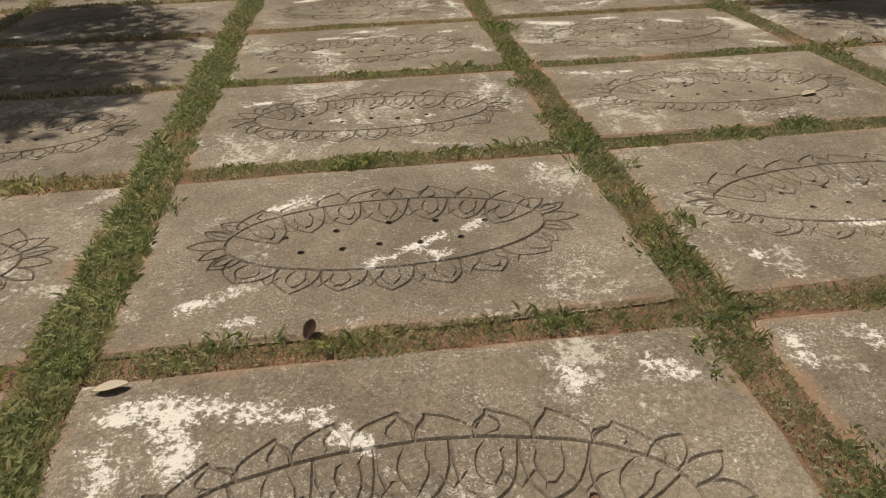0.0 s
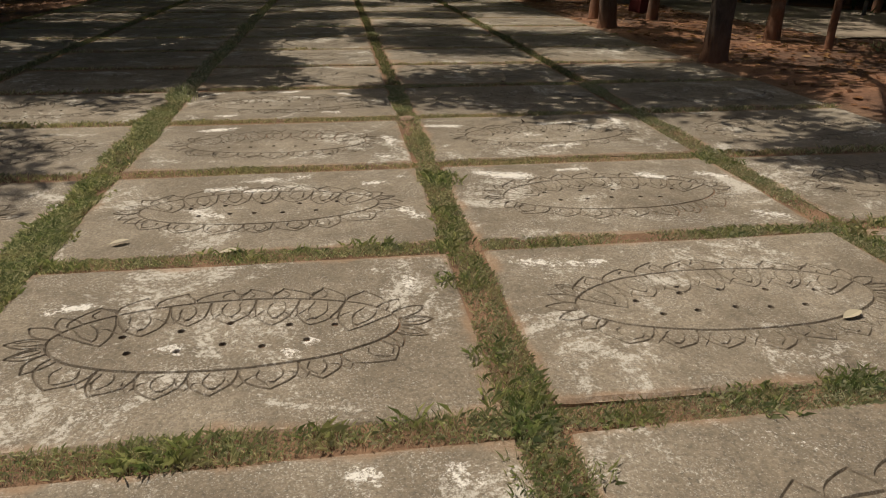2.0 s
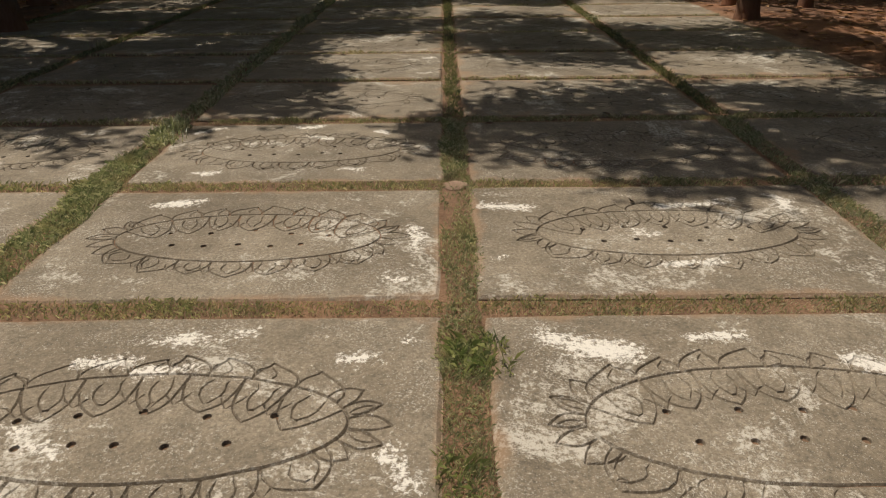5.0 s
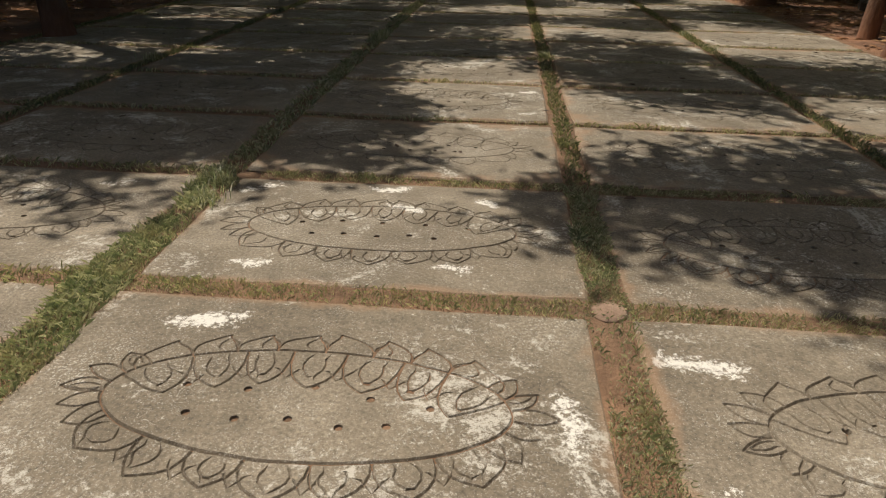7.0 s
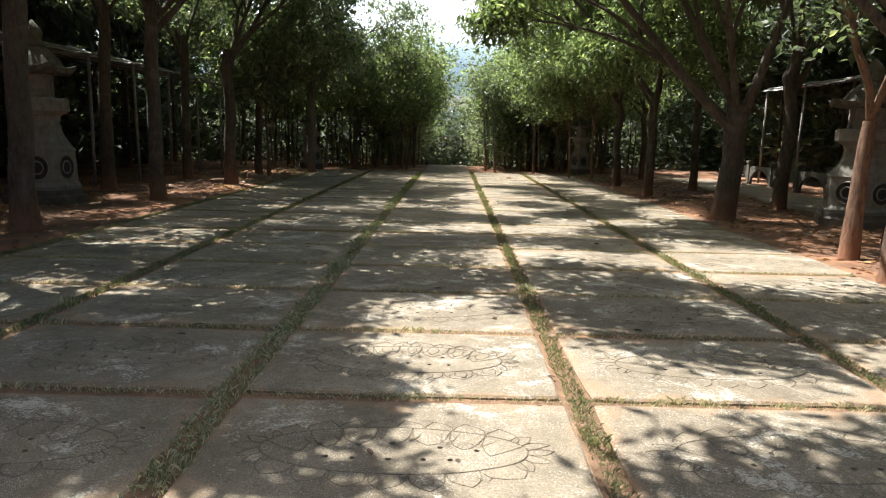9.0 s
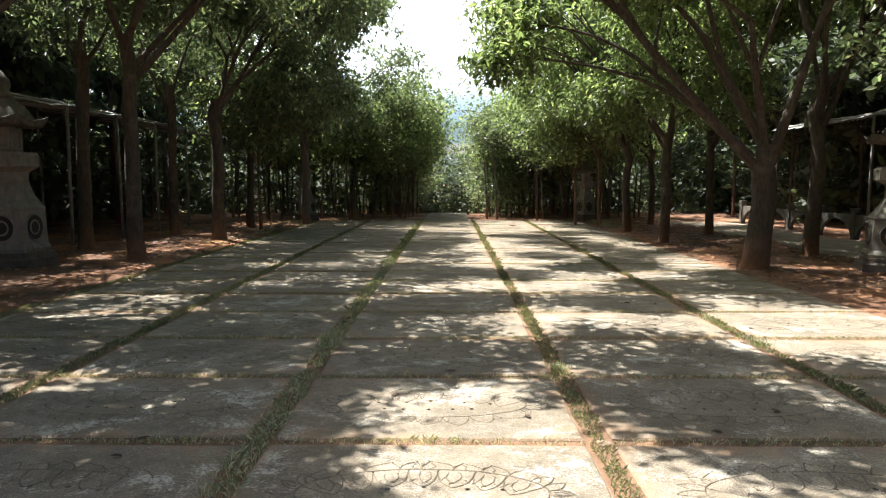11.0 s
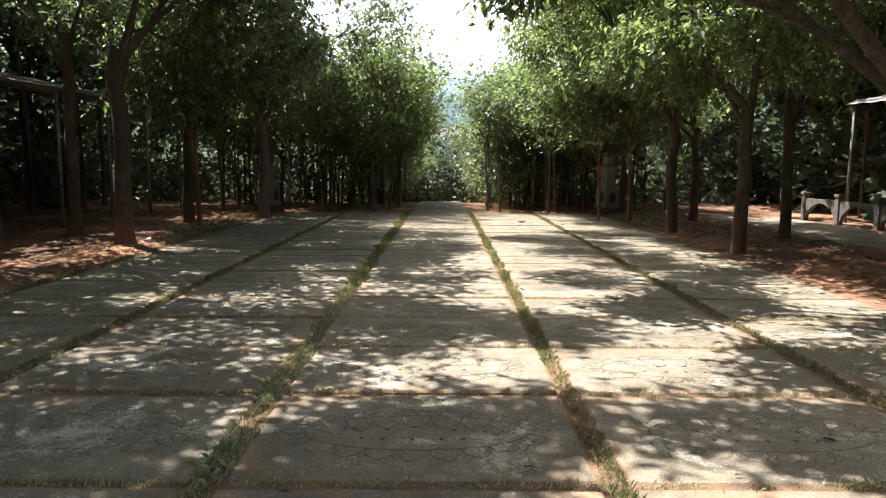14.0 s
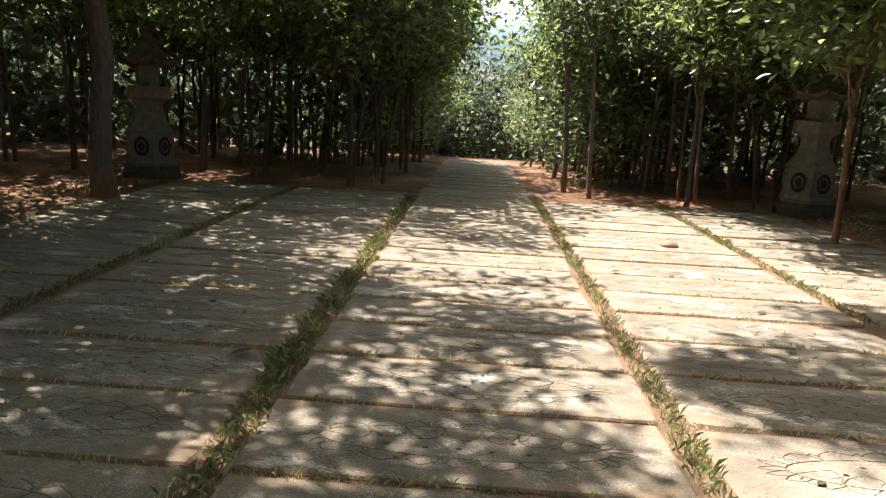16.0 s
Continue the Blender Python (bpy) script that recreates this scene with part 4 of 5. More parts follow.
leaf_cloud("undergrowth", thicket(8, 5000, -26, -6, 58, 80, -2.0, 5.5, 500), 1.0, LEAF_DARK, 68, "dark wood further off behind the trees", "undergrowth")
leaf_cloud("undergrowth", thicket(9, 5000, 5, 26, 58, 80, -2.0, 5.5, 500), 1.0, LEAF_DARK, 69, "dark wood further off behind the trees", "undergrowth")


# ---- far valley backdrop ----
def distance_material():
    m, nt, p = material("painted_valley_haze_and_sky", 1.0)
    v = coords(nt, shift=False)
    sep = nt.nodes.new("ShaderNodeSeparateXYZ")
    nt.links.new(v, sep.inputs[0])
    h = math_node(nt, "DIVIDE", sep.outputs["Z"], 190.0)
    # Haze that thickens upwards into white sky is painted into this height ramp.
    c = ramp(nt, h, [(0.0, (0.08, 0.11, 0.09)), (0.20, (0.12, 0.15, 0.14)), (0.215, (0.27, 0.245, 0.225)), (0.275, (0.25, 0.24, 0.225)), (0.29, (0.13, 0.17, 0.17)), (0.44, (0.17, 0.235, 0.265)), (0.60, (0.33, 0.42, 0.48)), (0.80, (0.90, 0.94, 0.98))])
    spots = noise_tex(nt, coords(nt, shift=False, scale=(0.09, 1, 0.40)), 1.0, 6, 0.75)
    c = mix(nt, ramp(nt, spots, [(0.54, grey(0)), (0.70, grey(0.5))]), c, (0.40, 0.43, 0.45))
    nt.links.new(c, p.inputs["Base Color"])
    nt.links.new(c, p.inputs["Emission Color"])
    # The whole backdrop glows, so its painted haze and sky stay bright.
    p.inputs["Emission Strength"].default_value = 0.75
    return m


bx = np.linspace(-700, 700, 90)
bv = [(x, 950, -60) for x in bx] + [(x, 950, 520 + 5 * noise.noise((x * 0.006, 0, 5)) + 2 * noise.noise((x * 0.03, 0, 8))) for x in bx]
tagged(mesh_object("backdrop", bv, [(i, i + 1, i + 91, i + 90) for i in range(89)], distance_material()), "glowing backdrop of a far valley with pale fields, painted haze and white sky", "landscape", kind="structure")


# ---- grass in the joints ----
def grass(name, strips, density, height, seed, label, mat=GRASS, thick=1.0):
    """Blades of short grass in strips (x0, x1, y0, y1), thick and thin by turns."""
    nr = np.random.RandomState(seed)
    pts = []
    for x0, x1, y0, y1 in strips:
        n = int((x1 - x0) * (y1 - y0) * density)
        q = np.stack((nr.uniform(x0, x1, n), nr.uniform(y0, y1, n)), 1)
        keep = np.array([0.34 + 0.9 * noise.noise((a * 1.3, b * 1.3, 12.0)) + 0.6 * noise.noise((a * 7, b * 7, 4.0)) for a, b in q]) + nr.uniform(0, 0.75, n) > 0.38
        u = np.abs((q[:, 0] - (x0 + x1) / 2) / ((x1 - x0) / 2)) if x1 - x0 < y1 - y0 else np.abs((q[:, 1] - (y0 + y1) / 2) / ((y1 - y0) / 2))
        ragged = np.array([0.80 + 0.45 * noise.noise((a * 2.6, b * 2.6, 21.0)) for a, b in q])
        pts.append(q[keep & (u < ragged)])
    q = np.concatenate(pts)
    n = len(q)
    h = height * nr.uniform(0.4, 1.5, n) * np.array([0.8 + 0.9 * abs(noise.noise((a * 2.1, b * 2.1, 7.0))) for a, b in q])
    az = nr.uniform(0, 6.283, n)
    bend = nr.uniform(0.25, 1.1, n)
    w = nr.uniform(0.0007, 0.0015, n) * (height / 0.034) ** 0.5 * thick
    base = np.concatenate((q, np.full((n, 1), -0.012)), 1)
    side = np.stack((np.cos(az), np.sin(az), np.zeros(n)), 1) * w[:, None]
    out = np.stack((-np.sin(az), np.cos(az), np.zeros(n)), 1)
    m = base + out * (h * bend * 0.35)[:, None] + np.array((0, 0, 1)) * (h * 0.62)[:, None]
    tip = base + out * (h * bend)[:, None] + np.array((0, 0, 1)) * (h * (1.05 - 0.3 * bend))[:, None]
    v = np.stack((base - side, base + side, m - side * 0.7, tip), 1).reshape(-1, 3)
    i = np.arange(n) * 4
    faces = [(a, a + 1, a + 2) for a in i] + [(a + 2, a + 1, a + 3) for a in i]
    return tagged(mesh_object(name, v, faces, mat), label, "grass", kind="stuff")


def joint_strips(y_lo, y_hi, spill=0.028):
    long_, cross = [], []
    for c in range(-3, 2):
        half = (JOINT_L if c == -1 else JOINT) / 2 + spill
        long_.append((c * W - half, c * W + half, y_lo, y_hi))
    for y in ROWS_Y:
        if y_lo <= y < y_hi:
            w = 0.078 if y < 9 else 0.055 if y < 19 else 0.035
            for c in range(-3, 2):
                cross.append((c * W + 0.08, (c + 1) * W - 0.08, y - w, y + w))
    return long_, cross


close_long, close_cross = joint_strips(0.6, 6.2)
near_long, near_cross = joint_strips(6.2, 9.0)
mid_long, mid_cross = joint_strips(9.0, 21.0, 0.0)
far_long, far_cross = joint_strips(21.0, 34.5, 0.0)
grass("joint_grass", close_long[2:3], 27000, 0.034, 1, "lush green grass in the widest long joint", LUSH)
grass("joint_grass", close_long[3:5], 27000, 0.021, 10, "cropped half-dry grass in the long joints", LUSH)
grass("joint_grass", [q for q in close_cross if -2.1 < q[0] < 2.0], 25000, 0.020, 2, "short grass in the cross joints", LUSH)
grass("joint_grass", near_long[2:3], 18000, 0.034, 12, "lush green grass in the widest long joint", LUSH, 1.4)
grass("joint_grass", near_long[3:5], 18000, 0.021, 13, "cropped half-dry grass in the long joints", LUSH, 1.4)
grass("joint_grass", [q for q in near_cross if -2.1 < q[0] < 2.0], 14000, 0.021, 14, "short grass in the cross joints", GRASS, 1.4)
grass("joint_grass", close_long[:2] + close_long[5:] + near_long[:2] + near_long[5:], 5000, 0.038, 8, "short green and dry grass in the long joints", LUSH, 1.6)
grass("joint_grass", [q for q in close_cross + near_cross if not -2.1 < q[0] < 2.0], 5000, 0.034, 9, "short grass in the cross joints", GRASS, 1.6)
grass("joint_grass", mid_long[2:3], 4800, 0.036, 11, "lush green grass in the widest long joint", LUSH, 2.0)
grass("joint_grass", mid_long[:2] + mid_long[3:], 5000, 0.032, 3, "short green and dry grass in the long joints", SHADED_GRASS, 2.2)
grass("joint_grass", mid_cross, 3200, 0.028, 4, "sparse short grass in the cross joints", GRASS, 2.4)
grass("joint_grass", far_long[:2] + far_long[3:], 3000, 0.042, 5, "short green and dry grass in the long joints", SHADED_GRASS, 2.4)
grass("joint_grass", far_long[2:3], 3000, 0.052, 16, "lush green grass in the widest long joint", SHADED_GRASS, 2.4)
grass("joint_grass", far_cross, 2600, 0.030, 6, "sparse short grass in the cross joints", GRASS, 2.4)
grass("verge_grass", [(-7.4, -6.3, 24, 34), (4.3, 5.2, 30, 34), (6.9, 7.7, 10.7, 11.5)], 260, 0.07, 7, "thin weedy grass on the soil verge")


def clump_strips(seed, n, y_lo, y_hi):
    """Small patches where the grass of the joints stands greener and taller, spilling over the slab edges."""
    r = random.Random(seed)
    rows = [y for y in ROWS_Y if y_lo <= y < y_hi]
    out = []
    for k in range(n):
        a, b = r.uniform(0.05, 0.11), r.uniform(0.06, 0.13)
        if k % 2:
            x, y = r.choice((-1, -1, 0, 0, 1)) * W + r.uniform(-0.09, 0.09), r.uniform(y_lo, y_hi)
        else:
            x, y = r.uniform(-2.0, 2.6), r.choice(rows) + r.uniform(-0.06, 0.06)
            a, b = b, a * 0.7
        out.append((x - a, x + a, y - b, y + b))
    return out


grass("joint_grass", clump_strips(5, 130, 0.7, 6.2), 6500, 0.036, 21, "taller green clumps in the joint grass", CLUMP, 0.95)


def tuft(x, y, n, height, seed):
    nr = np.random.RandomState(seed)
    q = np.stack((x + nr.normal(0, 0.05, n), y + nr.normal(0, 0.07, n)), 1)
    h, az, bend = height * nr.uniform(0.5, 1.3, n), nr.uniform(0, 6.283, n), nr.uniform(0.2, 0.9, n)
    base = np.concatenate((q, np.full((n, 1), -0.02)), 1)
    side = np.stack((np.cos(az), np.sin(az), np.zeros(n)), 1) * 0.0028
    out = np.stack((-np.sin(az), np.cos(az), np.zeros(n)), 1)
    m = base + out * (h * bend * 0.3)[:, None] + np.array((0, 0, 1)) * (h * 0.6)[:, None]
    tip = base + out * (h * bend)[:, None] + np.array((0, 0, 1)) * (h * (1.05 - 0.35 * bend))[:, None]
    v = np.stack((base - side, base + side, m + side * 0.8, m - side * 0.8, tip), 1).reshape(-1, 3)
    i = np.arange(n) * 5
    f = [(a, a + 1, a + 2, a + 3) for a in i] + [(a + 3, a + 2, a + 4) for a in i]
    return tagged(mesh_object("grass_tuft", v, f, LUSH), "taller green grass tuft growing in a joint", "grass tuft", "tufts in the joints", "stuff")


for k, (x, y, h) in enumerate(((-2.05, 14.0, 0.13), (-2.08, 14.25, 0.10), (-4.12, 12.2, 0.10), (2.08, 14.1, 0.07), (2.05, 15.2, 0.08), (-2.05, 8.75, 0.12), (-2.0, 8.5, 0.08),
                               (-2.1, 20.8, 0.10), (-2.02, 22.9, 0.11), (-2.08, 25.2, 0.11), (0.02, 13.2, 0.07), (0.0, 24.6, 0.08), (-2.05, 28.0, 0.11), (-4.1, 26.5, 0.11), (-4.05, 29.5, 0.12))):
    tuft(x, y, 110, h, 300 + k)


# ---- stone lanterns ----
def prism(bm, rings, sides=6, turn=0.0):
    """Stacked polygon rings (radius, z), closed below and above."""
    loops = []
    for r, z in rings:
        loops.append([bm.verts.new((r * math.cos(2 * math.pi * k / sides + turn), r * math.sin(2 * math.pi * k / sides + turn), z)) for k in range(sides)])
    for a, b in zip(loops[:-1], loops[1:]):
        for k in range(sides):
            bm.faces.new((a[k], a[(k + 1) % sides], b[(k + 1) % sides], b[k]))
    bm.faces.new(loops[0][::-1])
    bm.faces.new(loops[-1])
    return loops


def soften(bm, width=0.012, angle=25):
    e = [x for x in bm.edges if x.is_manifold and x.calc_face_angle(0) > radians(angle)]
    bmesh.ops.bevel(bm, geom=e, offset=width, segments=2, profile=0.6, affect="EDGES")
    return bm


def lantern():
    root = tagged(new("stone_lantern"), "tall grey six-sided stone lantern with carved roundels on a dark plinth", "stone lantern", "lanterns beside the walkway")
    bm = bmesh.new()
    prism(bm, [(0.86, -0.1), (0.86, 0.16), (0.80, 0.20), (0.80, 0.28)])
    part("plinth", soften(bm), PLINTH, root, "dark stained stone plinth")
    bm = bmesh.new()
    prism(bm, [(0.74, 0.28), (0.76, 0.34), (0.70, 0.42), (0.67, 0.98), (0.69, 1.02), (0.66, 1.05)])
    part("body", soften(bm), LANTERN, root)
    for k in range(6):
        a = 2 * math.pi * (k + 0.5) / 6
        bm = bmesh.new()
        d = 0.70 * math.cos(math.pi / 6)
        for r0, r1, t in ((0.235, 0.215, 0.030), (0.135, 0.105, 0.030)):
            ringa = [[bm.verts.new((dd, r * math.cos(2 * math.pi * j / 20), 0.70 + r * math.sin(2 * math.pi * j / 20))) for j in range(20)]
                     for r, dd in ((r0 + 0.012, d - 0.06), (r0, d + t - 0.025), (r0 - 0.012, d + t - 0.012), (r1, d + t - 0.012), (r1 - 0.012, d - 0.02))]
            for p, q in zip(ringa[:-1], ringa[1:]):
                for j in range(20):
                    bm.faces.new((p[j], p[(j + 1) % 20], q[(j + 1) % 20], q[j]))
        bmesh.ops.rotate(bm, verts=bm.verts, cent=(0, 0, 0), matrix=Matrix.Rotation(a, 3, "Z"))
        part("roundel", bm, LANTERN, root, "carved ring medallion", True)
        # A dark disc on the flat face paints the shade of a recess.
        bm = bmesh.new()
        rim = [bm.verts.new((d + 0.006, 0.222 * math.cos(2 * math.pi * j / 20), 0.70 + 0.222 * math.sin(2 * math.pi * j / 20))) for j in range(20)]
        back = [bm.verts.new((d - 0.05, v.co.y, v.co.z)) for v in rim]
        bm.faces.new(rim)
        for j in range(20):
            bm.faces.new((rim[j], back[j], back[(j + 1) % 20], rim[(j + 1) % 20]))
        bmesh.ops.rotate(bm, verts=bm.verts, cent=(0, 0, 0), matrix=Matrix.Rotation(a, 3, "Z"))
        part("niche", bm, NICHE, root, "flat dark disc behind the ring, painted as a shaded recess")
    bm = bmesh.new()
    prism(bm, [(0.66, 1.05), (0.60, 1.12), (0.49, 1.26), (0.42, 1.42), (0.40, 1.55), (0.43, 1.64), (0.50, 1.69)])
    part("neck", soften(bm, 0.008), LANTERN, root)
    bm = bmesh.new()
    prism(bm, [(0.52, 1.69), (0.62, 1.74), (0.62, 1.93), (0.58, 1.98)])
    part("table", soften(bm), LANTERN, root)
    bm = bmesh.new()
    prism(bm, [(0.34, 1.98), (0.33, 2.42)])
    part("fire_box", soften(bm), LANTERN, root)
    for k in range(6):
        bm = bmesh.new()
        a = 2 * math.pi * (k + 0.5) / 6
        d = 0.335 * math.cos(math.pi / 6)
        for y0, y1, z0, z1 in ((-0.13, -0.09, 2.03, 2.37), (0.09, 0.13, 2.03, 2.37), (-0.09, 0.09, 2.03, 2.07), (-0.09, 0.09, 2.33, 2.37)):
            bmesh.ops.create_cube(bm, size=1.0, matrix=Matrix.Translation((d, (y0 + y1) / 2, (z0 + z1) / 2)) @ Matrix.Diagonal((0.04, y1 - y0, z1 - z0, 1)))
        bmesh.ops.rotate(bm, verts=bm.verts, cent=(0, 0, 0), matrix=Matrix.Rotation(a, 3, "Z"))
        part("window_frame", bm, LANTERN, root)
    bm = bmesh.new()
    loops = prism(bm, [(0.34, 2.40), (0.80, 2.47), (0.84, 2.53), (0.66, 2.60), (0.46, 2.72), (0.28, 2.86), (0.20, 2.92)])
    for lp in loops[1:3]:
        for v in lp:
            v.co.z += 0.07
    bmesh.ops.subdivide_edges(bm, edges=[e for e in bm.edges if e.verts[0].co.xy.length > 0.7 and e.verts[1].co.xy.length > 0.7], cuts=3)
    for v in bm.verts:
        r = v.co.xy.length
        if r > 0.60:
            v.co.z -= 0.12 * max(0.0, (0.82 - r) / 0.12)
    part("roof", bm, ROOF, root, "dark mossy roof stone with upturned corners")
    bm = bmesh.new()
    prism(bm, [(0.22, 2.90), (0.25, 2.96), (0.16, 3.02), (0.19, 3.12), (0.17, 3.22), (0.05, 3.34), (0.01, 3.38)], 12)
    part("finial", bm, ROOF, root, smooth=True)
    return root


first = lantern()
first.matrix_basis = pose(6.85, 19.2, 0.0, 0, 0, 8)
copy_thing(first, pose(-8.95, 19.9, 0.0, 0, 0, 20)).scale = (0.88, 0.88, 1.05)
for x, y, turn in ((-6.7, 34.7, 4), (4.5, 34.7, 12)):
    small = copy_thing(first, pose(x, y, 0.0, 0, 0, turn))
    small.scale = (0.60, 0.60, 0.78)
first.scale = (0.9, 0.9, 0.9)


# ---- shade frames with net roofs ----
NET, nt_net, p_net = material("weathered_shade_net", 0.8)
p_net.inputs["Base Color"].default_value = (0.055, 0.06, 0.055, 1)
nv = coords(nt_net, shift=False)
nt_net.links.new(ramp(nt_net, noise_tex(nt_net, nv, 5.0, 5, 0.7), [(0.35, (0.22, 0.23, 0.22)), (0.7, (0.62, 0.62, 0.59))]), p_net.inputs["Base Color"])
POLE = stone_material("grey_pole_wood", (0.17, 0.155, 0.135), (0.34, 0.31, 0.27), 9.0)


def rod(bm, a, b, r, sides=7):
    a, b = Vector(a), Vector(b)
    m = (b - a).to_track_quat("Z", "Y").to_matrix().to_4x4()
    bmesh.ops.create_cone(bm, cap_ends=True, segments=sides, radius1=r, radius2=r * 0.9, depth=(b - a).length, matrix=Matrix.Translation((a + b) / 2) @ m)


def shade_frame(x, y0, y1, out, label):
    """A row of thin posts with a sagging net roof that reaches away from the walkway."""
    root = tagged(new("shade_frame"), label, "shade frame")
    n = int((y1 - y0) / 2.3) + 1
    rng = random.Random(int(x * 10))
    for k in range(n):
        y = y0 + (y1 - y0) * k / (n - 1)
        for dx, h in ((0.0, 3.35), (3.6, 3.75)):
            bm = bmesh.new()
            rod(bm, (x + out * dx + rng.uniform(-0.06, 0.06), y, -0.1), (x + out * dx, y, h), 0.042)
            part("post", bm, POLE, root, smooth=True)
        bm = bmesh.new()
        rod(bm, (x, y, 3.33), (x + out * 3.6, y, 3.72), 0.025, 6)
        part("rafter", bm, POLE, root)
    for dx, h in ((0.0, 3.35), (3.6, 3.75)):
        bm = bmesh.new()
        rod(bm, (x + out * dx, y0 - 0.3, h), (x + out * dx, y1 + 0.3, h), 0.03, 6)
        part("rail", bm, POLE, root)
    ny, nw = int((y1 - y0) * 4), 12
    v, f = [], []
    for j in range(ny + 1):
        for i in range(nw + 1):
            u, w = i / nw, j / ny
            yy = y0 - 0.25 + (y1 - y0 + 0.5) * w
            bay = (yy - y0) / ((y1 - y0) / (n - 1))
            sag = 0.12 * abs(math.sin(math.pi * bay)) + 0.07 * noise.noise((u * 5, yy * 1.5, x))
            droop = 0.10 if i == 0 else 0.0
            v.append((x + out * (u * 3.75 - 0.12), yy, 3.42 + 0.4 * u - sag * math.sin(math.pi * min(1, u + 0.15)) - droop - 0.05 * noise.noise((yy * 3, u * 9, 2))))
    m = len(v)
    v += [(a, b, c - 0.012) for a, b, c in v]
    for j in range(ny):
        for i in range(nw):
            q = j * (nw + 1) + i
            f.append((q, q + 1, q + nw + 2, q + nw + 1))
            f.append((m + q, m + q + nw + 1, m + q + nw + 2, m + q + 1))
    mesh_object("net", v, f, NET, root, True, "sagging grey shade net")
    return root


shade_frame(-9.9, 21.3, 35.5, -1, "long shade frame of thin poles under a sagging net")
shade_frame(10.5, 15.5, 31.5, 1, "thin-poled shade frame with sagging net beside the concrete fence")


# ---- low concrete rail in the wood ----
def rail_fence(x, y0, y1):
    root = tagged(new("low_fence"), "low pale concrete fence with square posts and arched bays", "fence")
    n = int((y1 - y0) / 1.7)
    for k in range(n + 1):
        y = y0 + (y1 - y0) * k / n
        bm = bmesh.new()
        bmesh.ops.create_cube(bm, size=1.0, matrix=Matrix.Translation((x, y, 0.36)) @ Matrix.Diagonal((0.16, 0.16, 0.80, 1)))
        bmesh.ops.create_cube(bm, size=1.0, matrix=Matrix.Translation((x, y, 0.80)) @ Matrix.Diagonal((0.21, 0.21, 0.07, 1)))
        part("post", soften(bm, 0.01), CONCRETE, root)
        if k < n:
            bm = bmesh.new()
            z1 = y + (y1 - y0) / n
            ring = []
            for j in range(13):
                u = j / 12
                yy = y + 0.08 + (z1 - y - 0.16) * u
                ring.append((yy, 0.03 + 0.52 * math.sin(math.pi * u) ** 0.55))
            a = [bm.verts.new((x - 0.045, p, q)) for p, q in ring]
            b = [bm.verts.new((x - 0.045, p, 0.66)) for p, q in ring]
            c = [bm.verts.new((x + 0.045, p, q)) for p, q in ring]
            d = [bm.verts.new((x + 0.045, p, 0.66)) for p, q in ring]
            for j in range(12):
                for s, t in ((a, b), (d, c), (c, a), (b, d)):
                    bm.faces.new((s[j], s[j + 1], t[j + 1], t[j]))
            part("arched_panel", bm, CONCRETE, root)
    return root


rail_fence(9.7, 18.6, 32.2)


# ---- red bin between the trees ----
def red_bin(x, y, turn):
    root = tagged(new("litter_bin"), "dark red tapered bin standing between the trees", "bin")
    z = ground_z(x, y)
    bm = bmesh.new()
    prism(bm, [(0.25, z - 0.01), (0.245, z + 0.05), (0.185, z + 0.56), (0.175, z + 0.60)], 4, radians(45))
    part("body", soften(bm, 0.012), RED, root)
    bm = bmesh.new()
    prism(bm, [(0.195, z + 0.585), (0.195, z + 0.625), (0.12, z + 0.70), (0.05, z + 0.72)], 4, radians(45))
    part("lid", soften(bm, 0.01), RED, root)
    root.matrix_basis = pose(x, y, 0, 0, 0, turn)
    return root


RED = stone_material("faded_dark_red_plastic", (0.115, 0.016, 0.014), (0.200, 0.032, 0.026), 5.0)
red_bin(6.05, 16.7, 20)


# ---- fallen leaves, stones ----
def litter(name, n, boxes, size, seed, mat, label):
    nr = np.random.RandomState(seed)
    pts = []
    for x0, x1, y0, y1, share in boxes:
        k = int(n * share)
        pts.append(np.stack((nr.uniform(x0, x1, k), nr.uniform(y0, y1, k)), 1))
    q = np.concatenate(pts)
    z = np.array([max(ground_z(a, b), 0.0 if LEFT < a < RIGHT and b < END else -1) for a, b in q]) + 0.006
    c = np.concatenate((q, z[:, None]), 1)
    m = len(c)
    az, s = nr.uniform(0, 6.283, m), size * nr.uniform(0.5, 1.3, m)
    d = np.stack((np.cos(az), np.sin(az), nr.uniform(0.0, 0.12, m)), 1) * s[:, None]
    sd = np.stack((-np.sin(az), np.cos(az), nr.uniform(-0.2, 0.2, m)), 1) * (s * 0.24)[:, None]
    up = np.array((0, 0, 1)) * (s * nr.uniform(0.02, 0.16, m))[:, None]
    v = np.stack((c, c + d * 0.3 + sd + up, c + d * 0.7 + sd * 0.9 + up, c + d, c + d * 0.7 - sd * 0.9 + up * 0.6, c + d * 0.3 - sd + up * 0.6), 1).reshape(-1, 3)
    i = np.arange(m) * 6
    f = [(a, a + 1, a + 2, a + 3) for a in i] + [(a, a + 3, a + 4, a + 5) for a in i]
    return tagged(mesh_object(name, v, f, mat), label, "leaf litter", kind="stuff")


litter("leaf_litter", 8000, [(4.15, 7.4, 6, 36, 0.42), (-12, -6.2, 8, 36, 0.5)], 0.11, 5, LITTER, "brown and orange fallen leaves on red soil")
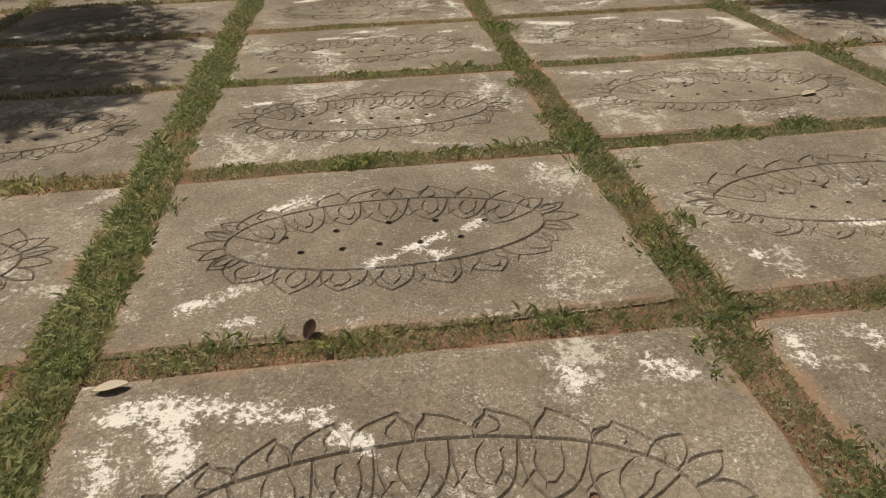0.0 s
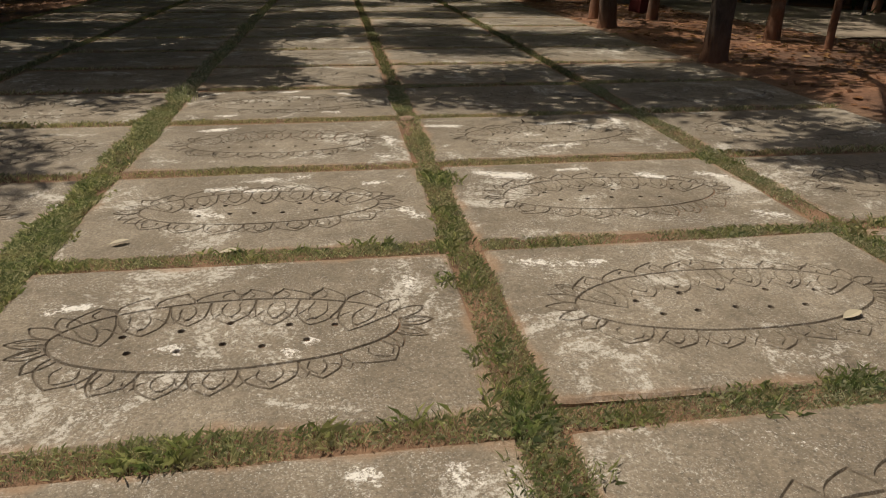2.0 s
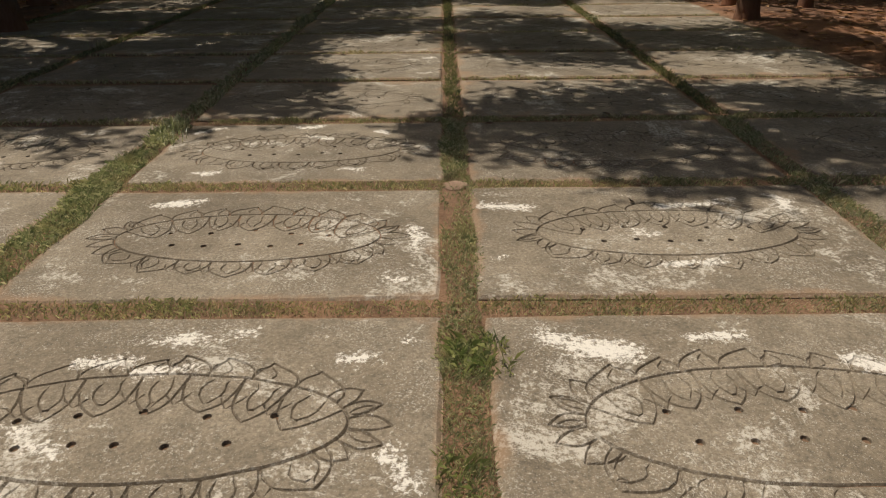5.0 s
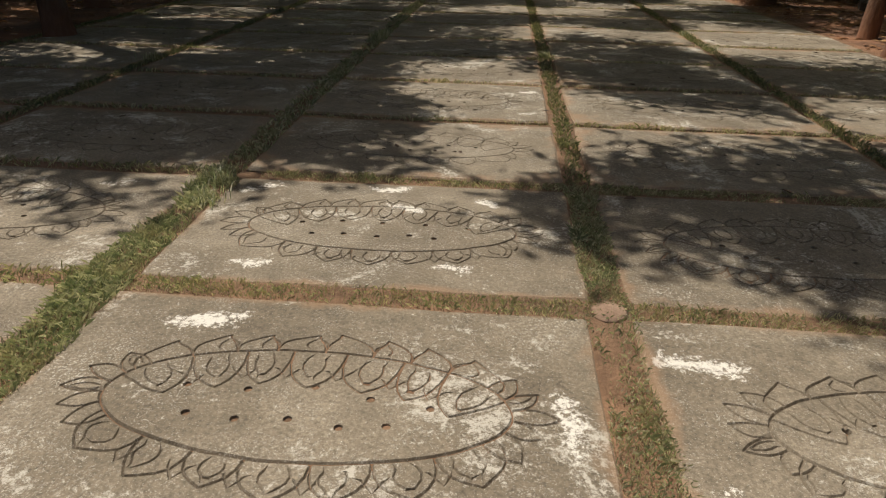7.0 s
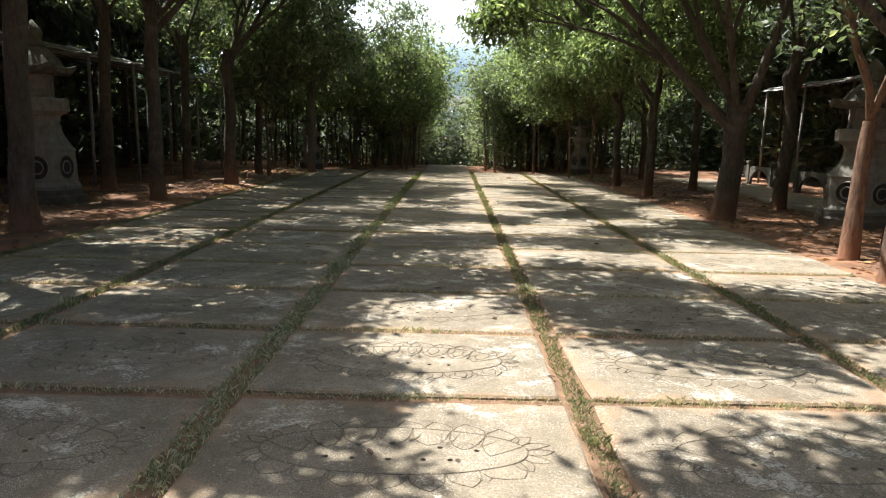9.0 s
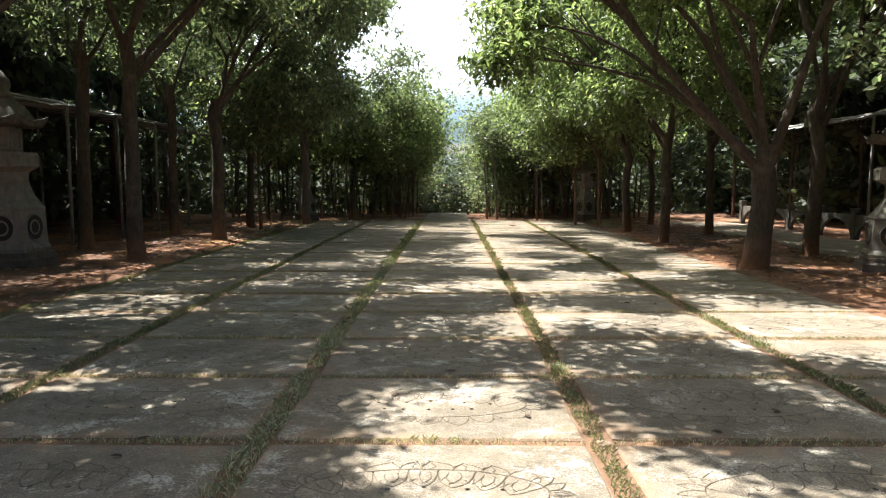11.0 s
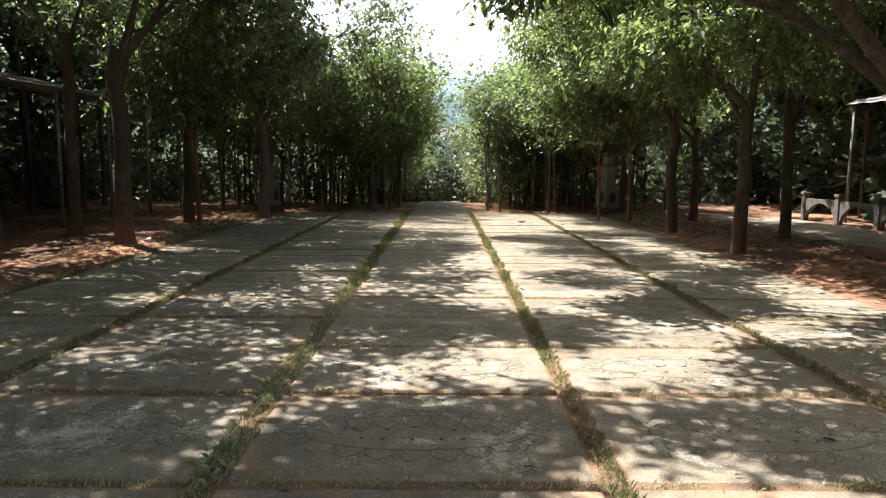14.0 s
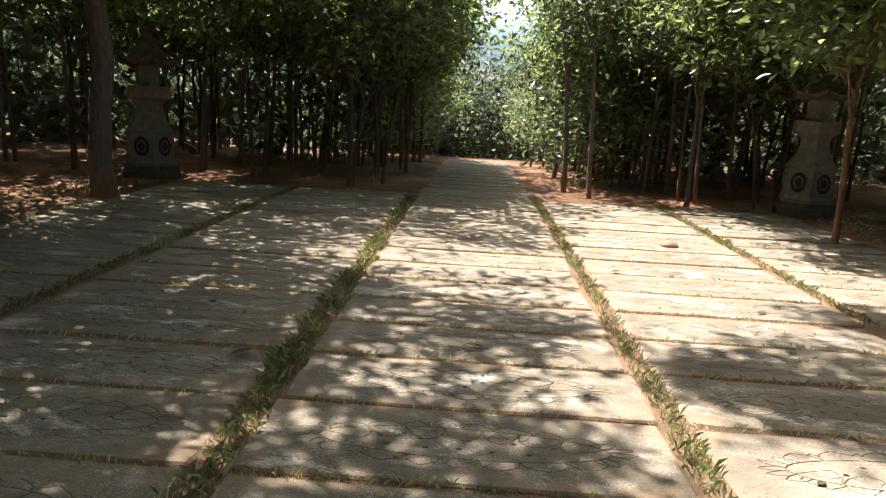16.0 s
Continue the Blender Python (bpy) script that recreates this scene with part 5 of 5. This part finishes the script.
def curled_leaf(x, y, size, turn, label):
    """One dry leaf, folded along its rib and curled up at the tip."""
    bm = bmesh.new()
    rows = []
    for i in range(9):
        u = i / 8
        wd = 0.30 * math.sin(math.pi * min(1.0, u * 0.93 + 0.05)) ** 0.8
        curl = 0.55 * u * u
        rows.append([bm.verts.new((size * (u - 0.25 * u * u), size * s * wd, size * (curl + abs(s) * wd * 0.7 + 0.02))) for s in (-1, -0.5, 0, 0.5, 1)])
    for a, b in zip(rows[:-1], rows[1:]):
        for k in range(4):
            bm.faces.new((a[k], a[k + 1], b[k + 1], b[k]))
    bmesh.ops.solidify(bm, geom=bm.faces[:], thickness=0.0012)
    ob = part("fallen_leaf", bm, DRY, None, label, True)
    ob.matrix_basis = pose(x, y, 0.004, 0, 0, turn)
    return tagged(ob, category="leaf", group="fallen leaves on the slabs")


DRY = stone_material("dry_brown_leaf", (0.045, 0.028, 0.018), (0.11, 0.065, 0.040), 20.0)
curled_leaf(-1.31, 2.27, 0.072, 62, "dark brown curled leaf at the grassy joint")
curled_leaf(0.95, 7.3, 0.05, 200, "small dark curled leaf lying on a slab")
litter("loose_leaves", 120, [(LEFT, RIGHT, 8.5, 34, 1.0)], 0.070, 6, DRY, "a few dry leaves scattered over the slabs")


PALE = leaf_material("pale_dry_leaf", [(0.0, (0.50, 0.42, 0.27)), (1.0, (0.66, 0.58, 0.42))], 0.2, (1.2, 1.2, 1.0), None, 0.6)


def flat_leaf(x, y, size, turn, mat, label):
    """One dry leaf lying almost flat, a little cupped, with a stalk."""
    bm = bmesh.new()
    rows = []
    for i in range(9):
        u = i / 8
        wd = 0.21 * math.sin(math.pi * min(1.0, u * 0.95 + 0.03)) ** 0.75
        rows.append([bm.verts.new((size * u, size * q * wd, size * (0.03 + abs(q) * wd * 0.35 + 0.06 * u * u))) for q in (-1, -0.5, 0, 0.5, 1)])
    for p, q in zip(rows[:-1], rows[1:]):
        for k in range(4):
            bm.faces.new((p[k], p[k + 1], q[k + 1], q[k]))
    bmesh.ops.recalc_face_normals(bm, faces=bm.faces[:])
    bmesh.ops.solidify(bm, geom=bm.faces[:], thickness=0.001)
    rod(bm, (-0.18 * size, 0.01 * size, 0.02 * size), (0.02 * size, 0, 0.03 * size), 0.0012, 5)
    ob = part("fallen_leaf", bm, mat, None, label)
    ob.matrix_basis = pose(x, y, 0.006, 0, 0, turn)
    return tagged(ob, category="leaf", group="fallen leaves on the slabs")


for x, y, size, turn in ((-1.90, 2.13, 0.095, 8), (-1.70, 5.13, 0.085, 25), (-1.16, 4.96, 0.100, 10), (1.39, 4.01, 0.110, 20)):
    flat_leaf(x, y, size, turn, PALE, "pale yellow dry leaf lying flat on the paving")
for x, y, size, turn in ((-2.40, 26.8, 0.13, 40), (-0.95, 27.2, 0.10, 170), (0.62, 24.4, 0.10, 80), (1.30, 28.4, 0.09, 200), (0.30, 29.5, 0.09, 15)):
    flat_leaf(x, y, size, turn, DRY, "dark brown dry leaf lying on a slab")


def stone(x, y, r, flat, seed, mat, label):
    bm = bmesh.new()
    bmesh.ops.create_icosphere(bm, subdivisions=3, radius=r)
    for v in bm.verts:
        n = v.co.normalized()
        v.co *= 1 + 0.18 * noise.noise(n * 1.6 + Vector((seed, 0, 0))) + 0.05 * noise.noise(n * 5 + Vector((0, seed, 0)))
        v.co.z *= flat
    ob = part("stone", bm, mat, None, label, True)
    ob.matrix_basis = pose(x, y, max(ground_z(x, y), -0.03) + r * flat * 0.25, 0, 0, seed * 40)
    return tagged(ob, category="stone")


EARTHY = stone_material("earthy_stone", (0.22, 0.13, 0.085), (0.36, 0.25, 0.17))
for k, r in ((0, 0.05), (1, 0.07), (4, 0.075), (7, 0.05)):
    stone(0.01 + 0.02 * math.sin(k * 3), ROW0 + PITCH * k, r, 0.22, k + 2, EARTHY, "flat earthy stone where the grass joints cross")
for k, (x, y, r) in enumerate(((-6.75, 27.6, 0.17), (-6.95, 27.9, 0.13), (-7.2, 28.2, 0.20), (-6.6, 28.6, 0.12), (1.25, 31.0, 0.10), (5.0, 30.6, 0.12))):
    stone(x, y, r, 0.7, k + 20, EARTHY, "rough brown stone lying at the edge of the paving")
